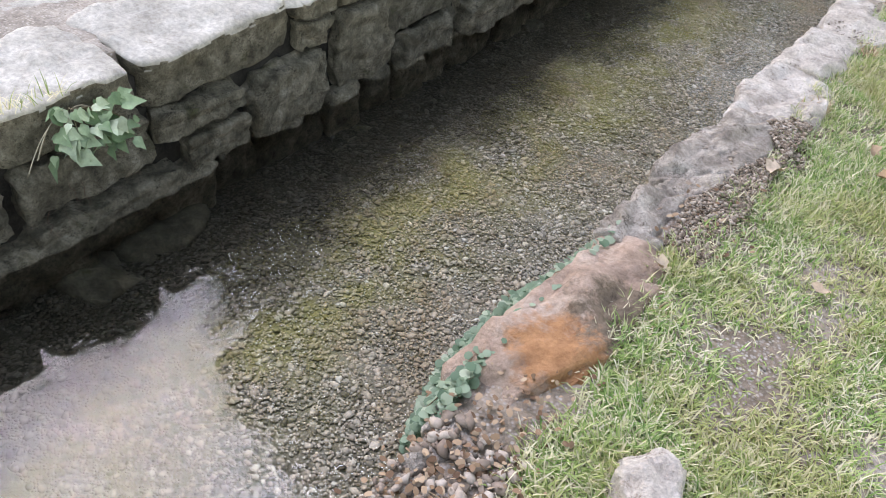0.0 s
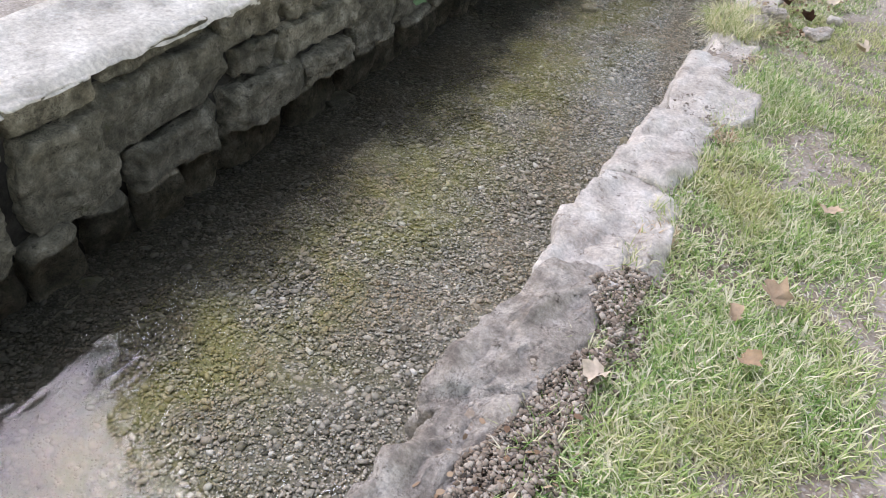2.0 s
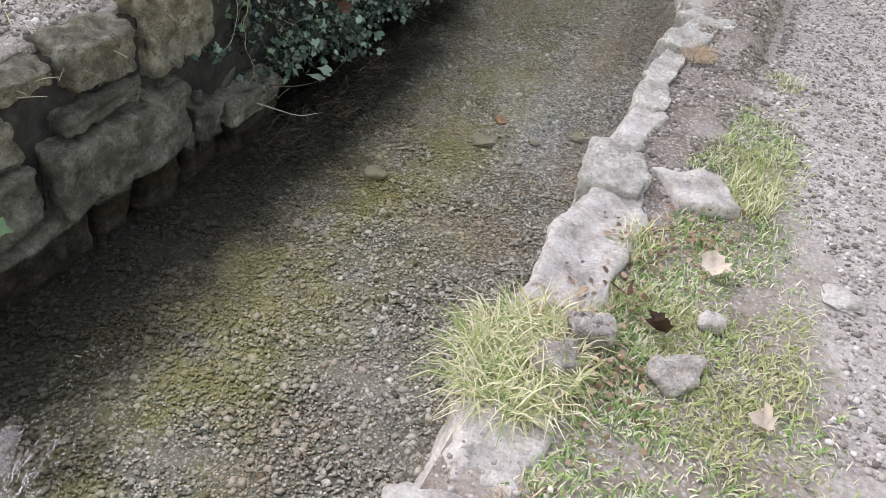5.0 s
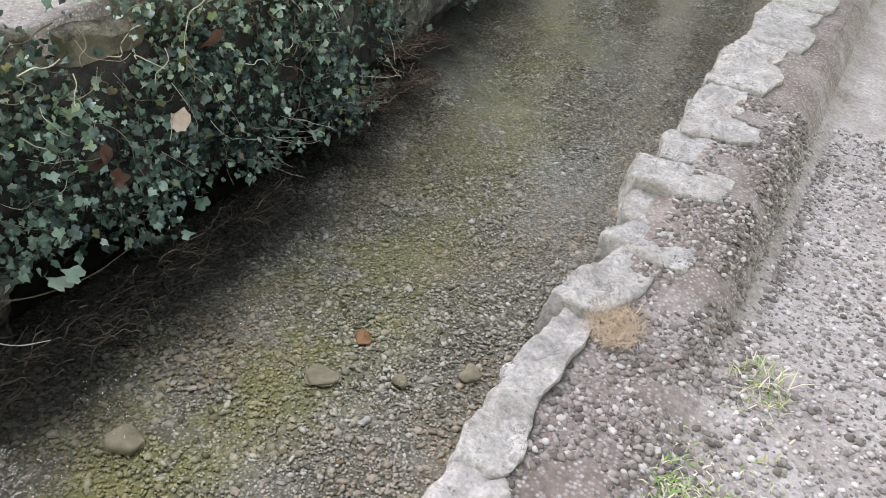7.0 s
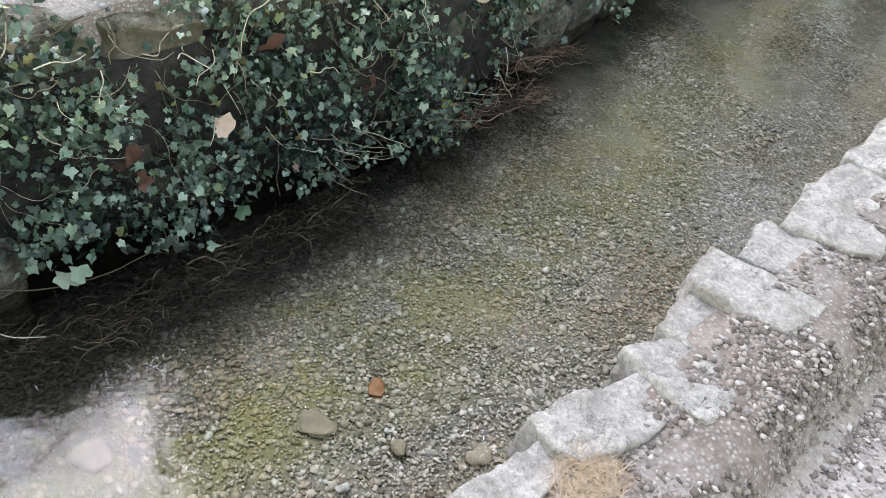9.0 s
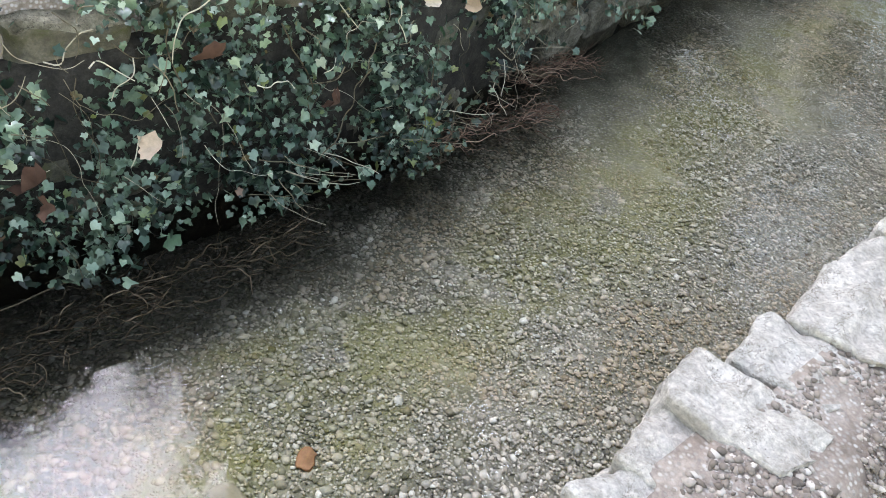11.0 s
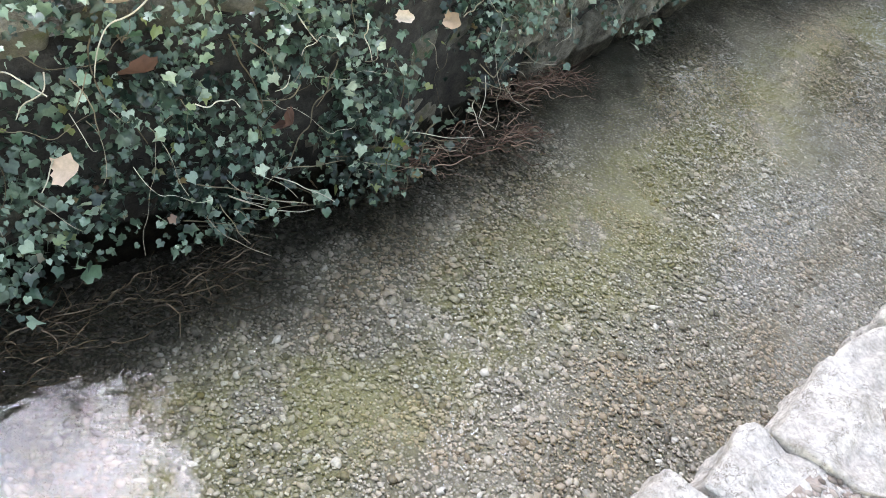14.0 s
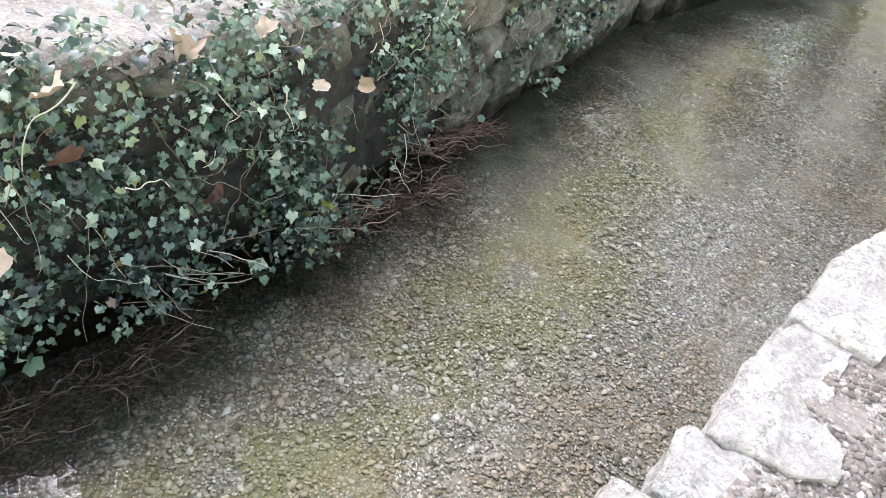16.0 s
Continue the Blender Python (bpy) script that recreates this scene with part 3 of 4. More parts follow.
def build_left_wall():
    ys = np.array([-40.0, -2, 8.2, 10, 12.2, 40])
    v = []
    for y in ys:
        wx = float(wall_x(y))
        top = float(left_z(y)) - 0.12
        v += [(wx - 0.34, y, -0.4), (wx - 0.06, y, -0.4), (wx - 0.06, y, top), (wx - 0.34, y, top)]
    f = []
    for k in range(len(ys) - 1):
        for e in range(4):
            a, b = 4 * k + e, 4 * k + (e + 1) % 4
            f.append([a, b, b + 4, a + 4])
    wall = thing("wall_left", "old rubble stone retaining wall of the stream, dark with pale tops", "wall", mesh_np("wall_left", v, f, MORTAR, False), kind="structure")
    seed = 1
    for course, cap in ((WALL_TOP, True), (WALL_UPPER, False), (WALL_LOWER, False)):
        for y0, y1, z0, z1 in course:
            seed += 1
            deep = 0.5 if cap else 0.24
            wide = y1 - y0 - 0.008
            tall = z1 - z0 - (0.004 if cap else 0.012)
            out = 0.03 + 0.02 * math.sin(seed * 2.3) + (0.5 - (z0 + z1) / 2) * 0.08
            # high stones take the paler cap material on their upward faces
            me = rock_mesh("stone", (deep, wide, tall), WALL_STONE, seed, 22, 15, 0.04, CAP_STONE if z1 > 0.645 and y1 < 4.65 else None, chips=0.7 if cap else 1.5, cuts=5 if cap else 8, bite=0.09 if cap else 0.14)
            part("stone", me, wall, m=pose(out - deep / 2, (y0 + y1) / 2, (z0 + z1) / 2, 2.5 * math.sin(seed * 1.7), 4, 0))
    xs, cy = np.linspace(-0.62, 0.0, 14), np.arange(1.3, 4.66, 0.04)
    X, Y = np.meshgrid(xs, cy)
    front = 0.05 * fbm(np.zeros_like(cy), cy, 3.0, 40.0) + 0.03 * fbm(np.zeros_like(cy), cy, 11.0, 44.0)
    Xs = X + front[:, None] * np.clip((X + 0.62) / 0.62, 0, 1) + 0.015
    Zs = 0.672 + 0.05 * smooth_step(Y, 2.6, 3.6) + 0.012 * fbm(X, Y, 2.0, 50.0) + 0.007 * fbm(X, Y, 9.0, 52.0)
    Zs[0, :] -= 0.05
    Zs[:, -1] -= 0.05
    Zs[:, -2] -= 0.006
    Zs[:, 0] -= 0.08
    i, j = np.meshgrid(np.arange(len(cy) - 1), np.arange(len(xs) - 1), indexing="ij")
    a = (i * len(xs) + j).ravel()
    part("coping", mesh_np("coping", np.stack([Xs, Y, Zs], -1).reshape(-1, 3), np.stack([a, a + 1, a + len(xs) + 1, a + len(xs)], 1), CAP_STONE), wall, "rough whitish mortar coping")
    # broad flat stones behind the cap row
    r = random.Random(4)
    y = -1.6
    while y < 4.4:
        w = r.uniform(0.45, 0.8)
        seed += 1
        me = rock_mesh("stone", (0.4, w, 0.16), CAP_STONE, seed, 9, 6, 0.05)
        part("stone", me, wall, m=pose(-0.6 + r.uniform(-0.05, 0.02), y + w / 2, float(left_z(y)) - 0.06, 0, 3, r.uniform(-6, 6)))
        y += w * 0.98
    # the rest of the wall, behind the ivy and beyond
    for row, (z0, z1) in enumerate(((-0.15, 0.22), (0.23, 0.52), (0.53, 0.86))):
        y = 5.9 + row * 0.12
        while y < 13.0:
            w = r.uniform(0.32, 0.62)
            seed += 1
            # darker stone behind the ivy puts the shade of its gaps into colour
            me = rock_mesh("stone", (0.26, w - 0.015, z1 - z0 - 0.015), WALL_STONE if y > 9.0 else FOOT_AND_SHADE_STONE, seed, 9, 7, 0.06, WALL_STONE if row == 2 else None)
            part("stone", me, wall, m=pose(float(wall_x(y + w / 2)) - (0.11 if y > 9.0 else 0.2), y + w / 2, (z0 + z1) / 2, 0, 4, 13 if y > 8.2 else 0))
            y += w
    # recessed foot course below the overhanging stones
    y = -1.5
    while y < 6.2:
        w = r.uniform(0.25, 0.55)
        seed += 1
        part("stone", rock_mesh("stone", (0.22, w, 0.34), WALL_STONE, seed, 9, 6, 0.07), wall, m=pose(-0.09 + r.uniform(-0.02, 0.03), y + w / 2, -0.1, 0, 4, r.uniform(-5, 5)))
        y += w
    # footing stones along the water line
    y = -1.5
    while y < 6.0:
        w = r.uniform(0.22, 0.6)
        seed += 1
        if r.random() < 0.8:
            y += w
            continue
        me = rock_mesh("footing_stone", (0.34, w, 0.15), FOOT_AND_SHADE_STONE, seed, 9, 5, 0.11)
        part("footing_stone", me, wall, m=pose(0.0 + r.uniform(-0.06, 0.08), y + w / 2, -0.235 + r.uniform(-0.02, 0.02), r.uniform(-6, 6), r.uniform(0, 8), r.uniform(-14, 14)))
        y += w * 0.95


build_left_wall()


# ---- right bank wall ----
# middle x, middle y, width, length, top, turn, kind of stone
LEDGE = [(2.0, 0.58, 0.34, 0.78, 0.645, -8, "boulder"), (1.985, 1.27, 0.3, 0.56, 0.64, 3, "dark"), (1.985, 1.83, 0.3, 0.6, 0.65, -3, "dark"),
         (1.99, 2.28, 0.3, 0.34, 0.635, 4, "pale"), (2.03, 2.53, 0.36, 0.56, 0.64, 3, "pale"), (2.02, 3.12, 0.3, 0.62, 0.65, -3, "pale"), (2.05, 3.72, 0.36, 0.62, 0.64, 4, "pale"),
         (2.0, 4.28, 0.26, 0.5, 0.63, 0, "pale"), (1.99, 4.98, 0.26, 0.84, 0.64, 2, "pale")]
LEDGE_FAR = [(1.945, 5.58, 0.24, 0.3, 0.66, 10, "white"), (2.22, 5.62, 0.24, 0.26, 0.66, 30, "pale"), (1.93, 5.92, 0.17, 0.4, 0.645, -3, "pale"), (1.935, 6.27, 0.15, 0.3, 0.65, 3, "white"),
             (1.925, 6.6, 0.15, 0.38, 0.645, -5, "white"), (1.94, 6.93, 0.19, 0.33, 0.67, -16, "white"), (1.99, 7.215, 0.28, 0.22, 0.69, -12, "white"), (1.925, 7.4, 0.21, 0.21, 0.69, 6, "white")]
SLABS = [(1.97, 7.61, 0.39, 0.21, 0.73, 12, "white"), (1.945, 7.87, 0.3, 0.23, 0.722, 15, "white"), (1.975, 8.15, 0.34, 0.27, 0.738, 9, "white"), (1.9, 8.46, 0.24, 0.32, 0.722, -4, "white"),
         (1.91, 8.86, 0.32, 0.44, 0.736, 4, "white"), (1.9, 9.24, 0.3, 0.3, 0.725, -5, "white"), (1.93, 9.64, 0.34, 0.46, 0.735, 4, "white"), (1.9, 10.06, 0.32, 0.36, 0.725, -2, "white"),
         (1.935, 10.52, 0.36, 0.52, 0.735, 3, "white"), (1.925, 11.1, 0.36, 0.6, 0.72, 2, "white"), (1.925, 11.7, 0.36, 0.56, 0.72, 2, "white"), (2.11, 8.48, 0.12, 0.16, 0.715, 20, "white")]


def build_right_wall():
    ys = np.array([-40.0, 7.2, 7.3, 40])
    v = []
    for y in ys:
        top, back = (0.595, 2.1) if y < 7.25 else (0.69, 2.2)
        v += [(1.91, y, -0.4), (back, y, -0.4), (back, y, top), (1.91, y, top)]
    f = []
    for k in range(len(ys) - 1):
        for e in range(4):
            a, b = 4 * k + e, 4 * k + (e + 1) % 4
            f.append([a, b, b + 4, a + 4])
    wall = thing("wall_right", "low bank wall of pale limestone blocks set in pebbly brown mortar", "wall", mesh_np("wall_right", v, f, PEBBLY, False), kind="structure")
    mats = {"boulder": BOULDER, "dark": DARK_LEDGE, "pale": LEDGE_STONE, "white": SLAB_STONE}
    seed = 200
    for rows in (LEDGE, LEDGE_FAR, SLABS):
        for x, y, w, l, top, turn, kind in rows:
            seed += 1
            tall = 0.3 if kind != "white" else 0.2
            white = kind == "white"
            me = rock_mesh("ledge_stone", (w * 1.04, l * (1.15 if white else 1.24), tall), mats[kind], seed, 22, {"boulder": 6, "white": 22}.get(kind, 14), 0.032 if white else 0.045, taper=-0.03, skew=(0.05 if white else 0.14) * math.sin(seed * 1.9), chips={"boulder": 1.7, "dark": 1.9, "pale": 1.1, "white": 1.0}[kind], cuts=7 if white else 14, bite={"white": 0.24, "boulder": 0.24}.get(kind, 0.16), plan=white)
            part("ledge_stone", me, wall, "pink boulder with an orange lichen patch" if kind == "boulder" else "", pose(x, y, top - tall / 2, 0, 4 if kind == "dark" else 0, turn))
    r = random.Random(9)
    for row, (z0, z1) in enumerate(((-0.3, 0.02), (0.03, 0.27), (0.28, 0.47))):
        y = -1.8 + row * 0.17
        while y < 12:
            w = r.uniform(0.3, 0.6)
            seed += 1
            me = rock_mesh("stone", (0.22, w - 0.015, z1 - z0 - 0.01), DARK_LEDGE, seed, 4, 6, 0.05)
            part("stone", me, wall, m=pose(2.0 - row * 0.004, y + w / 2, (z0 + z1) / 2))
            y += w
    # small broken edge stones before the boulder
    for k in range(16):
        seed += 1
        me = rock_mesh("edge_stone", (r.uniform(0.07, 0.16), r.uniform(0.08, 0.18), 0.09), DARK_LEDGE, seed, 9, 7, 0.08, chips=1.0, cuts=10, bite=0.3)
        part("edge_stone", me, wall, m=pose(r.uniform(1.92, 2.1), -0.95 + k * 0.062, 0.55 + r.uniform(0, 0.03), r.uniform(-8, 8), r.uniform(-8, 8), r.uniform(0, 180)))


build_right_wall()


# ---- stream bed ----
def build_pebbles():
    n = 150000
    bv, bf = ico(1)
    bf = bf[bv[bf][:, :, 2].mean(1) > -0.6]
    x = rng.uniform(-0.1, 1.92, n)
    y = -0.6 + 15.5 * rng.random(n) ** 1.12
    x = x + wall_x(y) * np.clip((1.9 - x) / 1.9, 0, 1)
    size = np.clip(0.0036 * rng.pareto(2.8, n) + 0.0054, 0.0054, 0.0185)
    z = -0.2 + 0.03 * fbm(x, y, 1.1, 3.0) + size * 0.1 + 0.004
    shape = rotations(n, 0.35) * (size[:, None] * np.stack([rng.uniform(0.9, 1.5, n), rng.uniform(0.7, 1.1, n), rng.uniform(0.18, 0.32, n)], 1))[:, None, :]
    v, f = spread(bv, bf, shape, np.stack([x, y, z], 1), 0.15)
    thing("pebbles", "grey-brown river pebbles covering the stream bed", "pebbles", mesh_np("pebbles", v, f, PEBBLES, False), kind="stuff")
    for name, label, at, size, mat, seed in (
            ("orange_pebble", "worn orange brick pebble lying on the stream bed", (1.05, 7.06), (0.085, 0.1, 0.05), ORANGE, 1),
            ("white_pebble", "small round white pebble on the stream bed", (1.22, 6.97), (0.045, 0.045, 0.035), WHITE_PEBBLE, 2),
            ("white_pebble", "pale oval pebble on the stream bed", (1.3, 6.7), (0.05, 0.06, 0.035), WHITE_PEBBLE, 8),
            ("cobble", "flat tan cobble lying on the stream bed", (1.05, 6.79), (0.12, 0.16, 0.05), TAN_PEBBLE, 3),
            ("cobble", "brown cobble lying on the stream bed", (1.5, 7.15), (0.09, 0.11, 0.05), TAN_PEBBLE, 4),
            ("cobble", "tan cobble lying beside the bank wall", (1.62, 4.4), (0.1, 0.12, 0.05), TAN_PEBBLE, 5),
            ("cobble", "brown cobble on the stream bed", (1.3, 6.95), (0.07, 0.09, 0.05), TAN_PEBBLE, 6),
            ("cobble", "dark tan cobble beside the water roots", (0.72, 6.15), (0.12, 0.14, 0.07), TAN_PEBBLE, 7)):
        thing(name, label, "pebble", rock_mesh(name, size, mat, seed * 5, 6, 2.6, 0.05), m=pose(*at, -0.183, 0, 0, seed * 40))


build_pebbles()


def scatter_gravel(name, label, n, xr, yr, top, lo, hi, mat, keep=None, broken=0.08):
    bv, bf = ico(1)
    x, y = rng.uniform(*xr, n), rng.uniform(*yr, n)
    if keep is not None:
        ok = keep(x, y)
        x, y = x[ok], y[ok]
    k = len(x)
    size = lo + (hi - lo) * rng.random(k) ** 3
    z = top(x, y) + size * 0.2
    shape = rotations(k, 0.5) * (size[:, None] * np.stack([rng.uniform(0.9, 1.4, k), rng.uniform(0.7, 1.1, k), rng.uniform(0.5, 0.8, k)], 1))[:, None, :]
    v, f = spread(bv, bf, shape, np.stack([x, y, z], 1), broken)
    thing(name, label, "gravel", mesh_np(name, v, f, mat, broken < 0.1), kind="stuff")


def ground_right(x, y):
    return right_z(x, y) + 0.012 * fbm(x, y, 1.1, 3.0) + 0.008 * fbm(x, y, 5.0, 9.0)


scatter_gravel("gravel", "pinkish grey gravel of the footpath", 15000, (2.25, 3.3), (4.6, 9.0), ground_right, 0.004, 0.013, GRAVEL,
               lambda x, y: x > 2.75 - 0.45 * smooth_step(y, 5.0, 6.8) + 0.15 * fbm(x, y, 2.5, 2.0))
scatter_gravel("pebbles", "loose pebbles pressed into brown mortar along the bank wall", 15000, (1.97, 2.4), (5.5, 8.6), lambda x, y: ground_right(x, y) - 0.002, 0.003, 0.013, BED_GRIT,
               lambda x, y: fbm(x, y, 4.0, 8.0) > -0.3, 0.2)
scatter_gravel("rubble", "crumbled stone and soil behind the weathered ledge stones", 4200, (2.04, 2.27), (1.05, 2.35), lambda x, y: ground_right(x, y) + 0.012, 0.002, 0.011, RUBBLE, None, 0.28)
scatter_gravel("rubble", "dark soil and broken stone lying over the weathered ledge stones", 9000, (1.98, 2.2), (1.0, 2.25), lambda x, y: 0.636 + 0.014 * fbm(x, y, 6.0, 71.0), 0.002, 0.0095, RUBBLE,
               lambda x, y: x + 0.16 * fbm(x, y, 5.0, 73.0) > 2.06, 0.3)
scatter_gravel("rubble", "broken pale stone shards at the end of the ledge", 900, (1.9, 2.16), (-0.9, 0.02), lambda x, y: ground_right(x, y) + 0.012, 0.004, 0.02, SHARD, None, 0.3)
scatter_gravel("gravel", "fine crumbs and grit in the joints of the ledge", 3200, (1.93, 2.2), (0.95, 5.5), lambda x, y: 0 * x + 0.602, 0.003, 0.012, GRAVEL, None, 0.2)
scatter_gravel("rubble", "stone crumbs lying on the ledge stones", 700, (1.93, 2.2), (2.6, 4.2), lambda x, y: 0 * x + 0.635, 0.002, 0.009, GRAVEL, lambda x, y: fbm(x, y, 3.0, 17.0) > 0.05, 0.22)
scatter_gravel("gravel", "grit on the worn earth among the grass", 1500, (2.1, 2.9), (-0.9, 5.6), ground_right, 0.003, 0.01, GRAVEL)
scatter_gravel("gravel", "fine gravel on the bank behind the stone wall", 7500, (-1.1, -0.25), (-0.8, 6.2), lambda x, y: left_z(y) + 0.02 * fbm(x, y, 1.1, 3.0) + 0.01, 0.004, 0.013, GRAVEL)


# ---- grass ----
def blades(x, y, z, length, width, lean):
    """Bent blades of five points each: places, lengths, widths and how far each leans over."""
    n = len(x)
    a = rng.uniform(0, 2 * np.pi, n)
    d = np.stack([np.cos(a), np.sin(a), np.zeros(n)], 1)
    side = np.stack([-np.sin(a), np.cos(a), np.zeros(n)], 1) * width[:, None] / 2
    p = np.stack([x, y, z], 1)
    up = np.array([0, 0, 1.0])
    m1 = p + d * (length * np.sin(lean) * 0.45)[:, None] + up * (length * np.cos(lean * 0.7) * 0.5)[:, None]
    m2 = p + d * (length * np.sin(lean))[:, None] + up * (length * np.cos(lean) * 0.9)[:, None]
    v = np.stack([p - side, p + side, m1 + side * 0.8, m1 - side * 0.8, m2], 1)
    k = np.arange(n)[:, None] * 5
    f = np.concatenate([k + np.array([[0, 1, 2]]), k + np.array([[0, 2, 3]]), k + np.array([[3, 2, 4]])], 0)
    return v.reshape(-1, 3), f


def build_grass():
    n = 210000
    x, y = rng.uniform(2.04, 2.95, n), rng.uniform(-1.3, 6.9, n)
    cover = fbm(x, y, 2.2, 4.0) + 0.6 * fbm(x, y, 7.0, 6.0)
    left = 2.13 + 0.04 * np.sin(y * 5.1) + 0.12 * fbm(x * 0, y, 3.0, 61.0) + 0.14 * smooth_step(y, 5.0, 5.9)
    right = 2.9 - 0.02 * y - 0.26 * smooth_step(y, 3.4, 6.4)
    fade = smooth_step(x, left - 0.06, left + 0.05) * (1 - smooth_step(x, right - 0.22, right + 0.12))
    prob = fade * np.clip(0.8 + 1.1 * cover, 0.06, 1) * (1 - 0.25 * smooth_step(y, 3.4, 5.0)) * (1 - smooth_step(y, 6.2, 6.8))
    ok = rng.random(n) < prob
    x, y, cover = x[ok], y[ok], cover[ok]
    k = len(x)
    z = ground_right(x, y) - 0.003
    length = rng.uniform(0.022, 0.078, k) * (1 - 0.4 * smooth_step(y, 3.2, 4.8)) * (1 + 0.6 * np.clip(cover, -0.6, 0.8))
    v, f = blades(x, y, z, length, rng.uniform(0.0033, 0.0072, k), rng.uniform(0.4, 1.75, k))
    thing("grass", "short patchy grass, green with dry straw blades, on the bank", "grass", mesh_np("grass", v, f, GRASS), kind="stuff")


build_grass()


def grass_tuft(at, radius, n, lo, hi, label, seed_lean=(0.35, 1.75), mat=None, wide=0.0042):
    a, r = rng.uniform(0, 2 * np.pi, n), radius * np.sqrt(rng.random(n))
    x, y = at[0] + r * np.cos(a) * 0.75, at[1] + r * np.sin(a)
    z = np.full(n, at[2])
    v, f = blades(x, y, z, rng.uniform(lo, hi, n), rng.uniform(0.65 * wide, 1.3 * wide, n), rng.uniform(*seed_lean, n))
    thing("grass_tuft", label, "grass", mesh_np("grass_tuft", v, f, mat or DRY_GRASS), group="grass tufts on the bank wall", kind="stuff")


grass_tuft((1.97, 4.5, 0.61), 0.2, 1800, 0.07, 0.19, "large straw-yellow grass tuft hanging over the bank wall", (0.7, 2.0))
grass_tuft((2.02, 4.62, 0.61), 0.17, 500, 0.05, 0.13, "dry grass tuft beside a stone on the bank wall", (0.8, 1.8), STRAW, 0.003)
grass_tuft((2.13, 5.18, 0.61), 0.1, 220, 0.05, 0.11, "half-dry grass tuft growing behind the wall stones")
grass_tuft((2.4, 5.72, 0.6), 0.14, 360, 0.05, 0.12, "light green grass tuft at the edge of the gravel")
grass_tuft((2.02, 6.76, 0.645), 0.1, 900, 0.025, 0.07, "small flattened tuft of dry orange grass between stones", (1.0, 1.6), STRAW, 0.0012)
grass_tuft((2.12, 2.3, 0.62), 0.07, 120, 0.03, 0.07, "dry grass in a notch between ledge stones")
grass_tuft((2.42, 6.85, 0.57), 0.12, 150, 0.04, 0.1, "sparse grass at the foot of the bank wall")


r1 = random.Random(31)
for k in range(16):
    py = -0.2 + k * 0.29
    grass_tuft((2.14 + r1.uniform(-0.04, 0.05), py + r1.uniform(-0.08, 0.08), 0.605), r1.uniform(0.05, 0.1), 90, 0.03, 0.085, "low straw-coloured grass behind the ledge stones", (0.7, 1.6), STRAW if k % 3 == 0 else DRY_GRASS)


# ---- loose stones, leaves and plants on the right bank ----
for name, label, at, size, turn, seed, mat in (
        ("rock", "pale angular rock lying in the grass", (2.43, 0.12, 0.635), (0.19, 0.22, 0.13), 25, 301, LEDGE_STONE),
        ("rock", "flat pinkish broken rock lying in the grass", (2.35, 4.68, 0.618), (0.13, 0.17, 0.07), -20, 302, DARK_LEDGE),
        ("rock", "small rounded stone in sparse grass", (2.4, 4.95, 0.622), (0.08, 0.08, 0.06), 15, 303, LEDGE_STONE),
        ("rock", "square grey stone held in a dry grass tuft", (2.1, 4.69, 0.65), (0.13, 0.12, 0.1), 12, 304, DARK_LEDGE),
        ("rock", "brown stone half hidden under dry grass", (2.05, 4.54, 0.64), (0.13, 0.11, 0.09), 40, 305, DARK_LEDGE),
        ("rock", "flat pale stone at the edge of the gravel path", (2.75, 5.3, 0.61), (0.14, 0.12, 0.05), 10, 306, LEDGE_STONE)):
    thing(name, label, "rock", rock_mesh(name, size, mat, seed, 9, 4.5, 0.08), m=pose(*at, 0, 0, turn))


def plane_leaf(at, size, turn, tilt, mat, label, name="fallen_leaf"):
    v, f = BROAD_LEAF
    v = v.copy()
    g = np.random.default_rng(abs(int(turn)) + 3)
    v[:, 2] += g.normal(0, 0.06, len(v)) + 0.5 * np.abs(v[:, 0]) * g.uniform(0.2, 1.4)
    v[:, :2] *= g.uniform(0.72, 1.12, (len(v), 1)) * np.array([g.uniform(0.65, 1.0), 1.0])
    me = mesh_np(name, v * size, f, mat)
    md = pose(*at, tilt[0], tilt[1], turn)
    thing(name, label, "leaf", me, m=md)


for at, size, turn, tilt, mat, label in (
        ((2.57, 2.33, 0.643), 0.102, 40, (6, -5), DEAD_LEAF, "curled tan plane leaf lying on the grass"),
        ((2.21, 1.78, 0.645), 0.072, 150, (-8, 6), DEAD_LEAF, "yellow-tan dry leaf lying on the grass"),
        ((2.51, 2.05, 0.641), 0.068, 250, (10, 14), DEAD_LEAF, "folded brown leaf lying on the grass"),
        ((2.46, 2.18, 0.645), 0.060, 20, (5, 8), DEAD_LEAF, "small olive leaf lying on the grass"),
        ((2.12, 0.88, 0.665), 0.051, 80, (5, -12), DEAD_LEAF, "small tan leaf beside the boulder"),
        ((2.62, 3.0, 0.641), 0.076, 190, (4, 8), DEAD_LEAF, "pinkish dry leaf on bare earth"),
        ((2.29, 4.82, 0.640), 0.076, 130, (20, 10), RED_LEAF, "withered brown leaf beside a stone"),
        ((2.15, 4.88, 0.665), 0.085, 210, (30, 25), RED_LEAF, "curled red-brown leaf in the dry grass"),
        ((2.33, 5.15, 0.640), 0.085, 310, (8, 8), DEAD_LEAF, "orange-tan leaf in sparse grass"),
        ((2.6, 4.6, 0.635), 0.068, 70, (6, -8), DEAD_LEAF, "tan leaf on sparse grass"),
        ((2.55, 1.2, 0.640), 0.060, 160, (6, 5), DEAD_LEAF, "brown leaf on the worn grass")):
    plane_leaf(at, size, turn, tilt, mat, label)


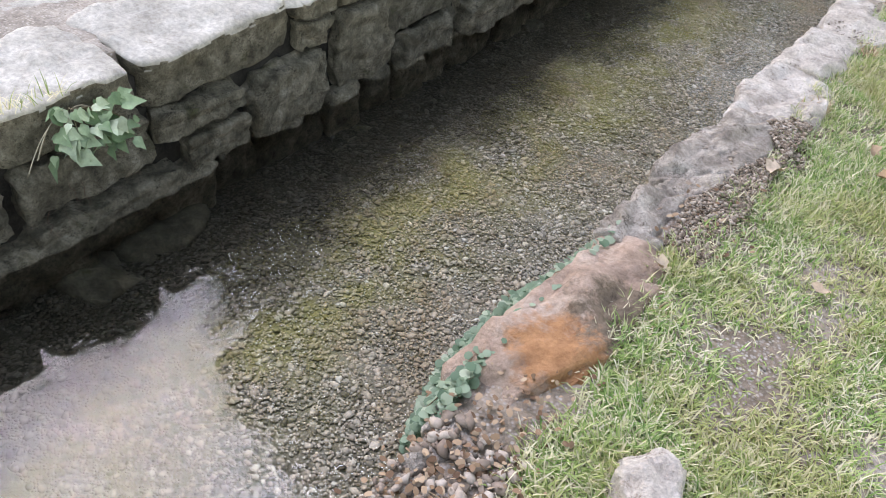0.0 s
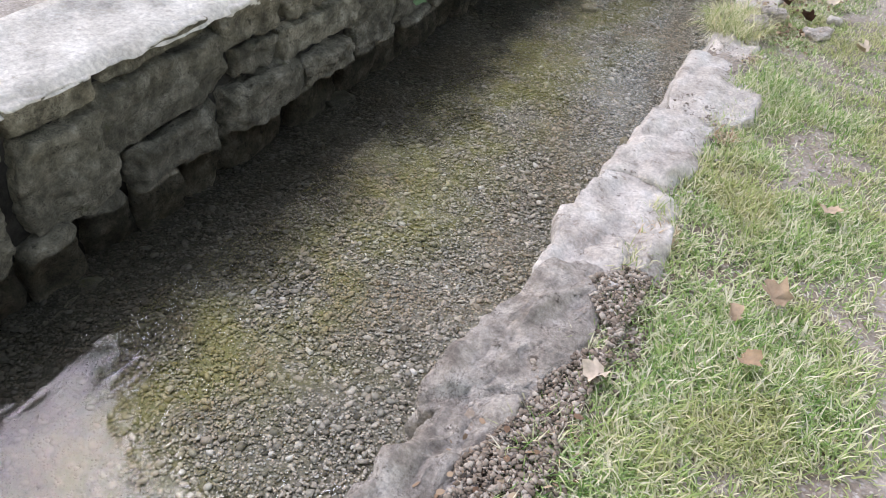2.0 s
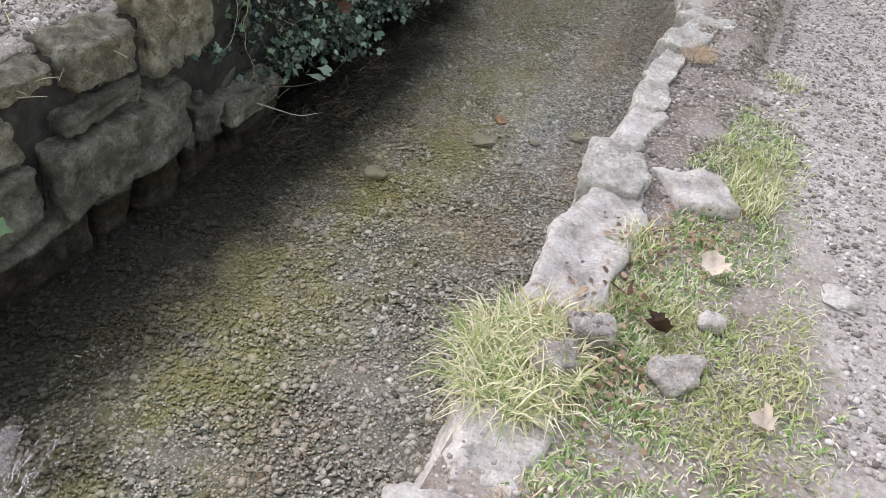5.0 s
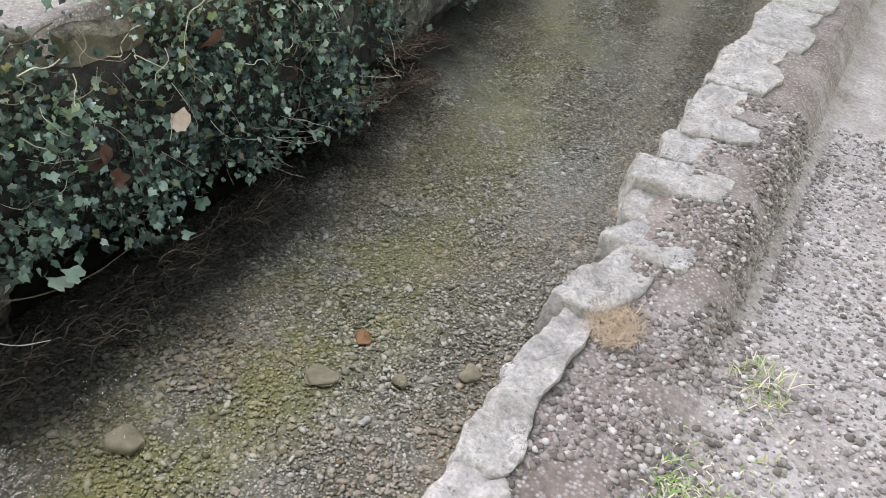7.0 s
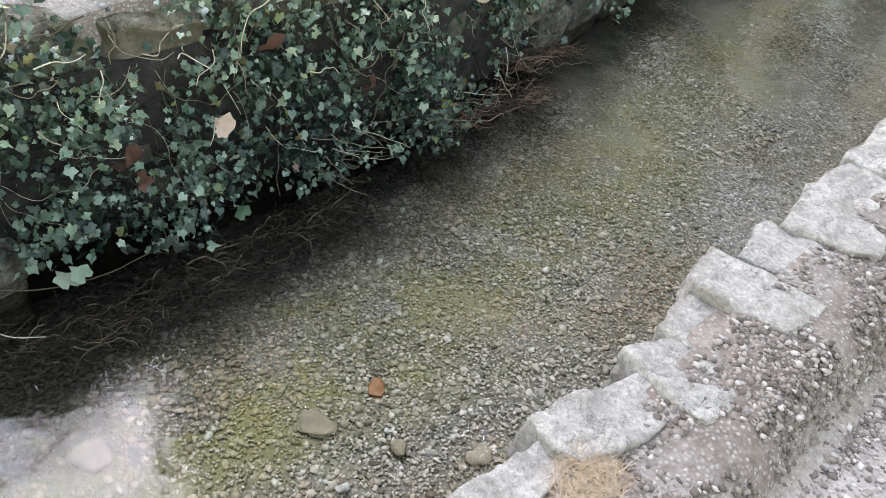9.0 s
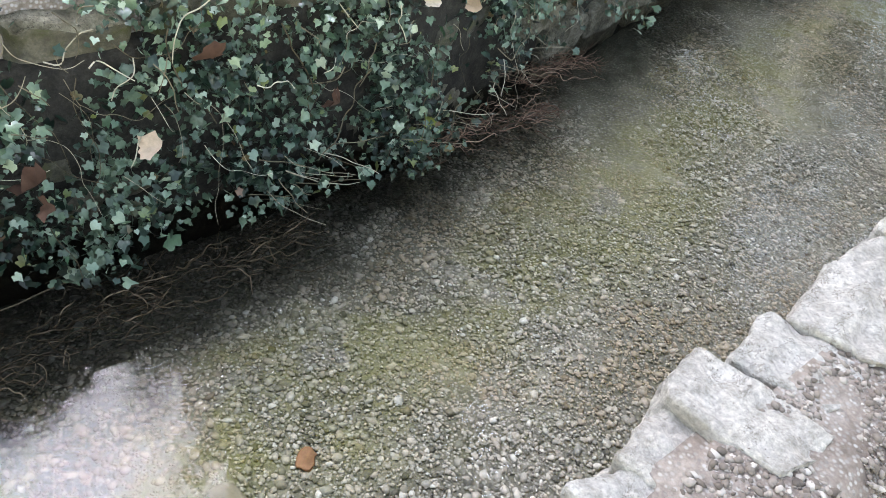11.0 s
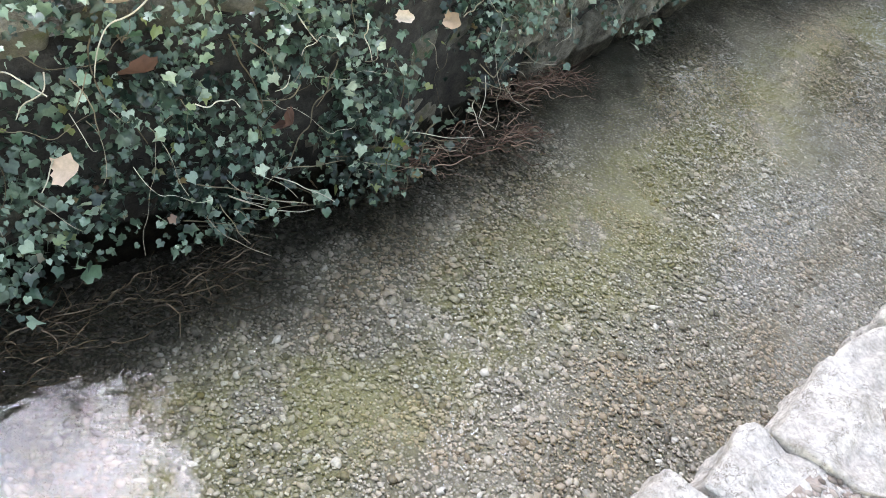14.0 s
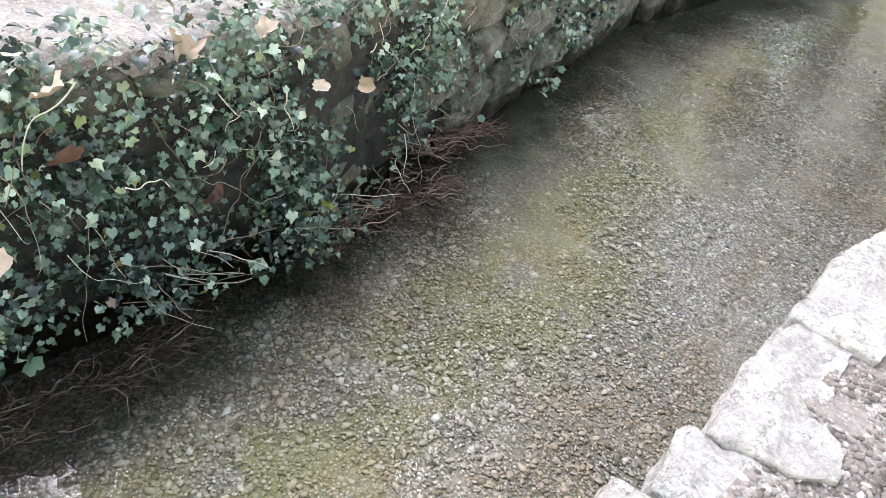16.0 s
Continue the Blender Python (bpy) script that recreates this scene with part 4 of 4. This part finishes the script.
def build_litter():
    v0, f0 = ROUND_LEAF
    n = 1000
    x, y = rng.uniform(1.98, 2.25, n), rng.normal(0, 1, n)
    spots = np.array([(2.05, -0.05), (1.98, -0.2), (2.08, 0.12), (2.15, 5.15), (2.3, 5.35), (2.12, 4.8), (2.12, 1.25), (2.22, 4.55)])
    pick = rng.integers(0, len(spots), n)
    x, y = spots[pick, 0] + rng.normal(0, 0.07, n), spots[pick, 1] + rng.normal(0, 0.12, n)
    z = ground_right(x, y) + rng.uniform(0.004, 0.04, n)
    v, f = spread(v0, f0, rotations(n, 0.9) * rng.uniform(0.01, 0.03, n)[:, None, None] * np.array([0.6, 1, 1])[None, None, :], np.stack([x, y, z], 1))
    thing("leaf_litter", "brown leaf crumbs caught along the bank wall", "leaf litter", mesh_np("leaf_litter", v, f, LITTER), kind="stuff")


build_litter()


def build_cress():
    """Creeping plant that hangs over the wall's edge beside the boulder."""
    root = thing("creeping_plant", "grey-green creeping plant with small round leaves over the wall edge", "plant", m=pose(1.82, 0.5, 0.5))
    n = 2300
    s = rng.random(n)
    y = -0.02 + 1.22 * s
    wide = 0.05 + 0.08 * np.sin(np.pi * np.clip(s * 1.15, 0, 1)) * (1 - 0.4 * s)
    u = rng.random(n)
    x = 1.9 - wide * u * 1.7
    z = 0.62 - 0.24 * u ** 1.3 + rng.normal(0, 0.015, n)
    v0, f0 = ROUND_LEAF
    m = rotations(n, 0.7) * rng.uniform(0.016, 0.036, n)[:, None, None]
    v, f = spread(v0, f0, m, np.stack([x, y, z], 1) - np.array([1.82, 0.5, 0.5]))
    tagged(part("foliage", mesh_np("foliage", v, f, CRESS), root), kind="stuff")
    r = random.Random(3)
    for k in range(14):
        y0 = r.uniform(0, 1.1)
        pts = [(0.05 - 0.03 * i, y0 - 0.5 + 0.02 * i + r.uniform(-0.01, 0.01), 0.12 - 0.07 * i) for i in range(5)]
        part("stem", mesh_np("stem", *tube(pts, 0.0022), STEM), root)


build_cress()


# ---- plants on the left wall ----
def broad_plant():
    root = thing("wall_plant", "leafy green weed with broad pale leaves growing from the wall", "plant", m=pose(0.05, 0.24, 0.56))
    r = random.Random(12)
    outline = lobed_leaf([0.22, 0.33, 0.37, 0.5, 0.46, 0.78, 0.46, 0.5, 0.37, 0.33], 0.45, 0.4)
    leaf_mat = random_mat("broad weed leaf", [(0.0, (0.12, 0.21, 0.1)), (0.6, (0.3, 0.41, 0.25)), (1.0, (0.5, 0.58, 0.43))], 0.5, 25)
    for k in range(80):
        at = (r.uniform(0.0, 0.11), r.uniform(-0.16, 0.13), r.uniform(-0.14, 0.06))
        part("leaf", mesh_np("leaf", outline[0] * r.uniform(0.035, 0.085), outline[1], leaf_mat), root, m=pose(*at, r.uniform(-35, 35), r.uniform(5, 50), r.uniform(-200, 20)))
    for k in range(9):
        a = r.uniform(-1.4, 1.4)
        pts = [(0.012 * i, -0.05 + math.sin(a) * 0.05 * i, 0.02 + 0.03 * i * math.cos(a) - 0.008 * i * i) for i in range(6)]
        part("stem", mesh_np("stem", *tube(pts, 0.003), STEM), root)
    v, f = blades(rng.uniform(-0.03, 0.02, 60), rng.uniform(-0.3, -0.05, 60), np.full(60, 0.1), rng.uniform(0.05, 0.12, 60), np.full(60, 0.004), rng.uniform(0.3, 1.3, 60))
    part("grass_blades", mesh_np("grass_blades", v, f, DRY_GRASS), root)


broad_plant()


def sprig(at, n, label, seed, big=0.11):
    root = thing("wall_plant", label, "plant", m=pose(*at))
    r = random.Random(seed)
    leaf_mat = random_mat("sprig leaf", [(0.0, (0.1, 0.2, 0.09)), (1.0, (0.26, 0.37, 0.2))], 0.5, 25)
    for k in range(n):
        v, f = IVY_LEAF
        part("leaf", mesh_np("leaf", v * big * r.uniform(0.6, 1), f, leaf_mat), root, m=pose(0.02 + 0.02 * k, -0.06 * k, r.uniform(-0.02, 0.02), 20, 40 + 15 * k, r.uniform(-120, -60)))
        pts = [(-0.06, -0.03 * k, 0.02), (0.0, -0.045 * k, 0.015), (0.02 + 0.02 * k, -0.06 * k, 0.0)]
        part("stem", mesh_np("stem", *tube(pts, 0.002), STEM), root)


sprig((0.08, 4.47, 0.26), 2, "two lobed green leaves growing from a wall joint", 1)
for k, (py, pz) in enumerate(((0.02, 0.22), (0.12, 0.3), (-0.3, 0.3))):
    r0 = random.Random(50 + k)
    pieces = []
    for j in range(3):
        at = Vector((0.07, py + 0.05 * j, pz - 0.02 * j))
        pts = [at.copy()]
        for i in range(5):
            at += Vector((r0.uniform(-0.004, 0.009), r0.uniform(-0.025, 0.025), -0.02))
            pts.append(at.copy())
        pieces.append(tube(pts, 0.001, 4))
    thing("rootlets", "thin dry rootlets hanging from a wall joint", "roots", mesh_np("rootlets", *joined(pieces), ROOT), group="rootlets on the wall", kind="stuff")

v, f = blades(rng.normal(-0.45, 0.08, 160), rng.normal(4.75, 0.16, 160), np.full(160, 0.7), rng.uniform(0.03, 0.09, 160), np.full(160, 0.005), rng.uniform(0.2, 1.2, 160))
thing("grass_tuft", "thin yellow-green grass on the gravel behind the wall", "grass", mesh_np("grass_tuft", v, f, DRY_GRASS), kind="stuff")


def twig_litter():
    r = random.Random(77)
    pieces = []
    for k in range(150):
        y, u = r.uniform(4.55, 6.1), r.random()
        x, z = 0.02 - 0.5 * u, 0.6 + 0.12 * u + 0.05 * (y > 5.4)
        a, l = r.uniform(0, 6.28), r.uniform(0.04, 0.14)
        pts = [(x + math.cos(a) * l * t, y + math.sin(a) * l * t, z + 0.02 * r.random() + 0.01) for t in (0, 0.5, 1)]
        pieces.append(tube(pts, r.uniform(0.001, 0.003), 4))
    thing("twigs", "dry twigs and roots scattered over the crumbling wall top", "twigs", mesh_np("twigs", *joined(pieces), STEM), kind="stuff")
    n = 2600
    x, y = rng.uniform(-0.6, -0.1, n), rng.uniform(4.55, 5.9, n)
    z = 0.68 - 0.25 * np.clip((x + 0.2) / 0.26, 0, 1) + rng.uniform(0, 0.03, n)
    v0, f0 = ico(1)
    sz = 0.003 + 0.012 * rng.random(n) ** 3
    v, f = spread(v0, f0, rotations(n) * (sz[:, None] * np.array([1.2, 1, 0.7]))[:, None, :], np.stack([x, y, z], 1), 0.25)
    thing("rubble", "crumbled stones and soil on the broken wall top", "rubble", mesh_np("rubble", v, f, GRAVEL, False), kind="stuff")


twig_litter()


# ---- ivy ----
def ivy_front(y, z):
    """How far the ivy curtain stands out over the water at height z."""
    y, z = np.asarray(y, float), np.asarray(z, float)
    bulge = 0.28 - 0.19 * smooth_step(z, 0.12, 0.46) - 0.05 * smooth_step(z, 0.5, 0.95) - 0.05 * smooth_step(0.15 - z, 0.0, 0.15)
    grow = 0.35 + 0.65 * smooth_step(y, 5.7, 6.7)
    return wall_x(y) + bulge * grow * (1 - 0.45 * smooth_step(y, 8.0, 9.6))


def ivy_low(y):
    y = np.asarray(y, float)
    return 0.13 + 0.3 * (1 - smooth_step(y, 5.6, 6.15)) - 0.08 * smooth_step(y, 7.2, 7.8) + 0.09 * smooth_step(y, 8.6, 9.3) + 0.035 * np.sin(y * 9.0)


def build_ivy():
    root = thing("ivy", "dense dark green ivy curtain hanging over the wall to the water", "ivy", m=pose(0.1, 7.5, 0.6))
    base = np.array([0.1, 7.5, 0.6])
    v0, f0 = IVY_LEAF

    def field(n, deep):
        y = rng.uniform(5.45, 11.6, n)
        h = rng.random(n)
        low = ivy_low(y)
        top = 0.72 + 0.26 * smooth_step(y, 5.7, 6.8) - 0.02 * np.clip(y - 9, 0, 3)
        z = low + (top - low) * h
        thick = fbm(y, z, 2.3, 12.0) + 0.5 * fbm(y, z, 6.0, 15.0)
        keep = (rng.random(n) < np.clip(0.52 + 2.2 * thick + 0.12 * smooth_step(z, 0.55, 0.95), 0.05, 1)) & (rng.random(n) < smooth_step(y, 5.4, 6.3)) & (rng.random(n) > 0.75 * smooth_step(y, 9.6, 11.6))
        y, z = y[keep], z[keep]
        x = ivy_front(y, z) - 0.02 + 0.15 * fbm(y, z, 2.6, 20.0) + 0.09 * fbm(y, z, 7.0, 24.0) - deep * rng.random(len(y)) ** 1.2
        return np.stack([x, y, z], 1)

    def turned(n, size):
        """Leaves that hang tip down and face the water and the sky."""
        lean = rng.normal(0.6, 0.75, n)
        yaw = rng.normal(0, 0.9, n)
        spin = rng.normal(0, 0.75, n)
        cl, sl, cy, sy, cs, ss = np.cos(lean), np.sin(lean), np.cos(yaw), np.sin(yaw), np.cos(spin), np.sin(spin)
        nrm = np.stack([cy * cl, sy * cl, sl], 1)
        down = np.array([0, 0, -1.0]) - nrm * (-nrm[:, 2:3])
        down /= np.linalg.norm(down, axis=1)[:, None] + 1e-6
        side = np.cross(down, nrm)
        tip = down * cs[:, None] + side * ss[:, None]
        side = np.cross(tip, nrm)
        return np.stack([side, tip, nrm], 2) * size[:, None, None]

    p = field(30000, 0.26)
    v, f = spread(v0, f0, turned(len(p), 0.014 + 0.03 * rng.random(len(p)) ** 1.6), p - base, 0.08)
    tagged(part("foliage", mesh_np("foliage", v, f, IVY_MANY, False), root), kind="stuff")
    # leaves that spill over the wall's top
    n = 1500
    y = rng.uniform(5.5, 10.5, n)
    x = wall_x(y) + rng.uniform(-0.5, 0.12, n)
    ok = fbm(x, y, 2.2, 31.0) > 0.02
    x, y = x[ok], y[ok]
    p = np.stack([x, y, left_z(y) + 0.04 + 0.1 * rng.random(len(x)) + 0.1 * (x > wall_x(y) - 0.1)], 1)
    v, f = spread(v0, f0, rotations(len(p), 0.7) * rng.uniform(0.025, 0.05, len(p))[:, None, None], p - base)
    tagged(part("foliage", mesh_np("foliage", v, f, IVY_MANY, False), root), kind="stuff")
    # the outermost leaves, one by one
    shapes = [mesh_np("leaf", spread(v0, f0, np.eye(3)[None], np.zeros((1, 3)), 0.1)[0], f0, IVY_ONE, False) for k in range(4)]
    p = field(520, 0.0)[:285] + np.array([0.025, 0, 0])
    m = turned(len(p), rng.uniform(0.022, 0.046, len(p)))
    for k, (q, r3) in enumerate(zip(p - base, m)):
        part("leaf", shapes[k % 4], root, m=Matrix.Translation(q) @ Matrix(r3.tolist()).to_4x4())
    # single leaves at the lower rim
    r = random.Random(21)
    for at, size, mat in (((0.28, 6.33, 0.12), 0.085, IVY_ONE), ((0.3, 6.38, 0.15), 0.07, IVY_ONE), ((0.19, 6.7, 0.06), 0.05, IVY_ONE), ((0.26, 7.03, 0.11), 0.065, IVY_ONE),
                          ((0.2, 7.9, 0.07), 0.07, IVY_ONE), ((0.1, 8.23, 0.06), 0.06, YELLOW_IVY), ((0.1, 8.33, 0.11), 0.07, IVY_ONE), ((0.12, 8.28, 0.16), 0.06, YELLOW_IVY),
                          ((-0.3, 10.45, 0.05), 0.06, IVY_ONE), ((-0.38, 10.6, 0.06), 0.06, IVY_ONE), ((-0.22, 10.2, 0.06), 0.06, IVY_ONE)):
        me = mesh_np("leaf", v0 * size, f0, mat, False)
        part("leaf", me, root, m=Matrix.Translation(Vector(at) - Vector(base)) @ pose(0, 0, 0, r.uniform(20, 50), r.uniform(-30, 30), r.uniform(60, 120)))
    for k in range(95):
        y, z = r.uniform(5.9, 10.6), r.uniform(0.25, 0.98)
        a = r.uniform(-2.9, -0.3)
        pts = []
        for i in range(r.randint(4, 10)):
            pts.append((float(ivy_front(y, z)) + r.uniform(-0.05, 0.035) - base[0], y - base[1], z - base[2]))
            a += r.uniform(-0.6, 0.6)
            y += 0.05 * math.cos(a)
            z = max(float(ivy_low(y)) - 0.03, z + 0.055 * math.sin(a))
        part("stem", mesh_np("stem", *tube(pts, r.choice((0.001, 0.0013, 0.0016, 0.003))), STEM), root)
    for k in range(52):
        y, z = r.uniform(6.0, 9.6), r.uniform(0.5, 1.0)
        a = r.choice((-0.6, -1.3, -2.2)) + r.uniform(-0.4, 0.4)
        pts = []
        for i in range(r.randint(3, 6)):
            pts.append((float(ivy_front(y, z)) + 0.05 + r.uniform(-0.02, 0.03) - base[0], y - base[1], z - base[2]))
            a += r.uniform(-0.7, 0.7)
            y += 0.035 * math.cos(a)
            z += 0.035 * math.sin(a)
        part("stem", mesh_np("stem", *tube(pts, r.uniform(0.0012, 0.0028)), STEM), root)
    # runners at the rim that reach the water
    for k in range(46):
        y = 7.3 + 1.9 * r.random()
        x, z = float(ivy_front(y, 0.2)) - 0.08, 0.2 + r.uniform(-0.06, 0.12)
        a, sink = r.uniform(-0.7, 1.5), r.uniform(0.1, 0.5)
        pts = []
        for i in range(r.randint(4, 8)):
            pts.append((x - base[0], y - base[1], z - base[2]))
            a += r.uniform(-0.35, 0.35)
            x += 0.022 * math.cos(a)
            y += 0.05 * math.sin(a) + 0.012
            z = max(0.004, z - 0.04 * sink + r.uniform(-0.012, 0.012))
        part("stem", mesh_np("stem", *tube(pts, r.uniform(0.001, 0.0024)), STEM), root)
    for pts in ([(0.1, 6.05, 0.16), (0.22, 6.2, 0.12), (0.26, 6.45, 0.1), (0.22, 6.62, 0.09), (0.2, 6.69, 0.07)], [(0.1, 6.0, 0.08), (0.2, 6.05, 0.05), (0.28, 6.1, 0.02), (0.33, 6.2, 0.01)]):
        part("stem", mesh_np("stem", *tube([tuple(np.array(q) - base) for q in pts], 0.003), STEM), root)


build_ivy()

for at, size, turn, tilt, mat, label in (
        ((0, 6.975, 0.47), 0.085, -22, (12, 48), PALE_LEAF, "pale pink dry plane leaf caught in the ivy"),
        ((0, 6.7, 0.45), 0.11, -150, (-10, 60), RED_LEAF, "withered red-brown leaf hanging in the ivy"),
        ((0, 6.66, 0.38), 0.09, -40, (30, 60), RED_LEAF, "small withered brown leaf hanging in the ivy"),
        ((0, 8.12, 0.76), 0.06, -20, (0, 50), DEAD_LEAF, "small pale leaf caught in the ivy"),
        ((0, 8.38, 0.7), 0.07, -60, (0, 60), DEAD_LEAF, "tan leaf caught in the ivy"),
        ((0, 7.3, 0.72), 0.11, -160, (10, 60), RED_LEAF, "curled dark brown leaf in the ivy"),
        ((0, 7.62, 0.94), 0.1, 70, (30, 20), DEAD_LEAF, "tan plane leaf on top of the ivy"),
        ((0, 7.9, 0.97), 0.08, 10, (20, 10), DEAD_LEAF, "pale plane leaf on top of the ivy"),
        ((0, 7.2, 0.93), 0.1, 300, (30, 10), DEAD_LEAF, "dry plane leaf on top of the ivy"),
        ((0, 7.75, 0.45), 0.09, -120, (20, 60), RED_LEAF, "folded brown leaf in the ivy shade")):
    at = (float(ivy_front(at[1], at[2])) + 0.045, at[1], at[2])
    plane_leaf(at, size, turn, tilt, mat, label)


# ---- roots along the water line ----
def root_mat(name, label, centre, along, across, n, mat, z, seed):
    r = random.Random(seed)
    pieces = []
    for k in range(n):
        y, x = centre[1] + r.uniform(-along, along), centre[0] + r.gauss(0, across)
        a = 1.5 + r.uniform(-1.1, 1.1)
        pts = []
        for i in range(r.randint(5, 9)):
            pts.append((x, y, z + r.uniform(-0.015, 0.02)))
            a += r.uniform(-0.55, 0.55)
            x += 0.022 * math.cos(a)
            y += 0.032 * math.sin(a)
        pieces.append(tube(pts, r.choice((0.0009, 0.0012, 0.0016, 0.003)), 4))
    thing(name, label, "roots", mesh_np(name, *joined(pieces), mat), group="roots along the water", kind="stuff")


root_mat("root_mat", "red-brown root mat at the foot of the ivy", (-0.2, 9.35), 0.32, 0.05, 130, ROOT, 0.025, 1)
root_mat("root_mat", "brown tangle of roots and leaves floating under the ivy", (0.06, 8.6), 0.42, 0.055, 150, ROOT, 0.03, 2)
root_mat("water_roots", "dark roots trailing in the shaded water", (0.33, 6.3), 0.6, 0.07, 170, WEED, -0.012, 3)
root_mat("water_roots", "dark roots trailing in the water below the ivy", (0.28, 7.1), 0.4, 0.06, 130, WEED, -0.012, 4)
root_mat("water_roots", "thin dark roots trailing from the wall foot", (0.12, 5.7), 0.35, 0.04, 24, WEED, -0.02, 5)


# ---- trees ----
def tree(at, height, crown_at, crown_r, n, label, seed, trunk_r=0.3, leaf=0.4, mat=None, leaves=None):
    root = thing("tree", label, "tree", m=pose(*at))
    r = random.Random(seed)
    o = Vector(at)
    top = Vector(crown_at) - o
    pts = [Vector((0, 0, -0.2)), Vector((0.03, 0.02, height * 0.2)), top * 0.45 + Vector((0, 0, height * 0.02)), top * 0.75, top + Vector((0, 0, crown_r[2] * 0.5))]
    part("trunk", mesh_np("trunk", *tube([tuple(p) for p in pts], trunk_r, 10, 0.25), mat or BARK), root)
    ends = []
    for k in range(9):
        a, e = 2 * math.pi * k / 9 + r.uniform(-0.3, 0.3), r.uniform(-0.5, 0.9)
        tip = top + Vector((math.cos(a) * math.cos(e) * crown_r[0], math.sin(a) * math.cos(e) * crown_r[1], math.sin(e) * crown_r[2])) * 0.75
        s = pts[2].lerp(pts[4], r.random() * 0.7)
        part("limb", mesh_np("limb", *tube([tuple(s), tuple(s.lerp(tip, 0.5) + Vector((0, 0, 0.3))), tuple(tip)], trunk_r * 0.35, 6, 0.3), mat or BARK), root)
        ends.append(tip)
    g = np.random.default_rng(seed)
    centres = np.array([tuple(e) for e in ends] + [tuple(top + Vector((g.normal() * crown_r[0], g.normal() * crown_r[1], g.normal() * crown_r[2])) * 0.5) for k in range(22)])
    pick = g.integers(0, len(centres), n)
    p = centres[pick] + g.normal(0, 1, (n, 3)) * np.array(crown_r) * 0.17
    v0 = np.array([(-0.5, 0, 0), (0, -0.4, 0.08), (0.5, 0, 0), (0, 0.45, 0.08)])
    f0 = np.array([[0, 1, 2, 3]])
    v, f = spread(v0, f0, rotations(n) * g.uniform(0.6 * leaf, 1.3 * leaf, n)[:, None, None], p)
    part("crown", mesh_np("crown", v, f, leaves or CROWN, False), root)


# trees out of view, placed so their reflections fit the camera's view of the water
tree((-1.0, 21.5, 0.7), 12, (-1.0, 21.6, 15.5), (4.5, 4.5, 5.0), 1500, "tall plane tree with pale bark on the bank", 1, 0.5, 0.35)
tree((-4.4, 24.0, 0.7), 12, (-4.4, 24.2, 16.0), (4.0, 4.0, 5.0), 1500, "tall pale-barked tree, unseen, added for the later pale streak in the water", 6, 0.55, 0.35)
# height and place fitted to the edge of the mirrored sky patch
tree((-14, 20.5, 0.7), 27, (-14, 20.5, 27), (5.6, 5.4, 12.0), 15000, "very tall yellow-green plane tree behind the ivy wall", 11, 0.6, 0.55)
tree((-8, 17, 0.7), 18, (-8, 17, 18), (5.0, 5.0, 6.0), 5600, "very tall yellow-green tree standing behind the wall", 2, 0.5, 0.5)
# unseen trees added only to block sky from the water's reflection
tree((0.2, 24, 0.7), 18, (0.2, 24, 19), (6.5, 6.0, 8), 2200, "very tall leafy filler tree, unseen, covering mirrored sky upstream", 3, 0.3, 0.5)
tree((-7.2, 20.5, 0.7), 10, (-7.2, 20.5, 10.5), (4.6, 4.2, 6.0), 5000, "dense leafy filler tree, unseen, closing a mirrored sky gap", 7, 0.35, 0.5)
# added row of unseen dark bushes, a backdrop for the trunk reflections
for k, (tx, ty) in enumerate(((-12, 27), (-9, 28), (-6.3, 27.5), (-3.6, 28.5), (-0.8, 28), (1.8, 28.5), (4.5, 27.5))):
    tree((tx, ty, 0.7), 6, (tx, ty, 6.0), (3.2, 3.0, 5.0), 900, "bushy dark green filler tree, unseen, behind the mirrored trunks", 40 + k, 0.2, 0.5, None, DARK_CROWN)
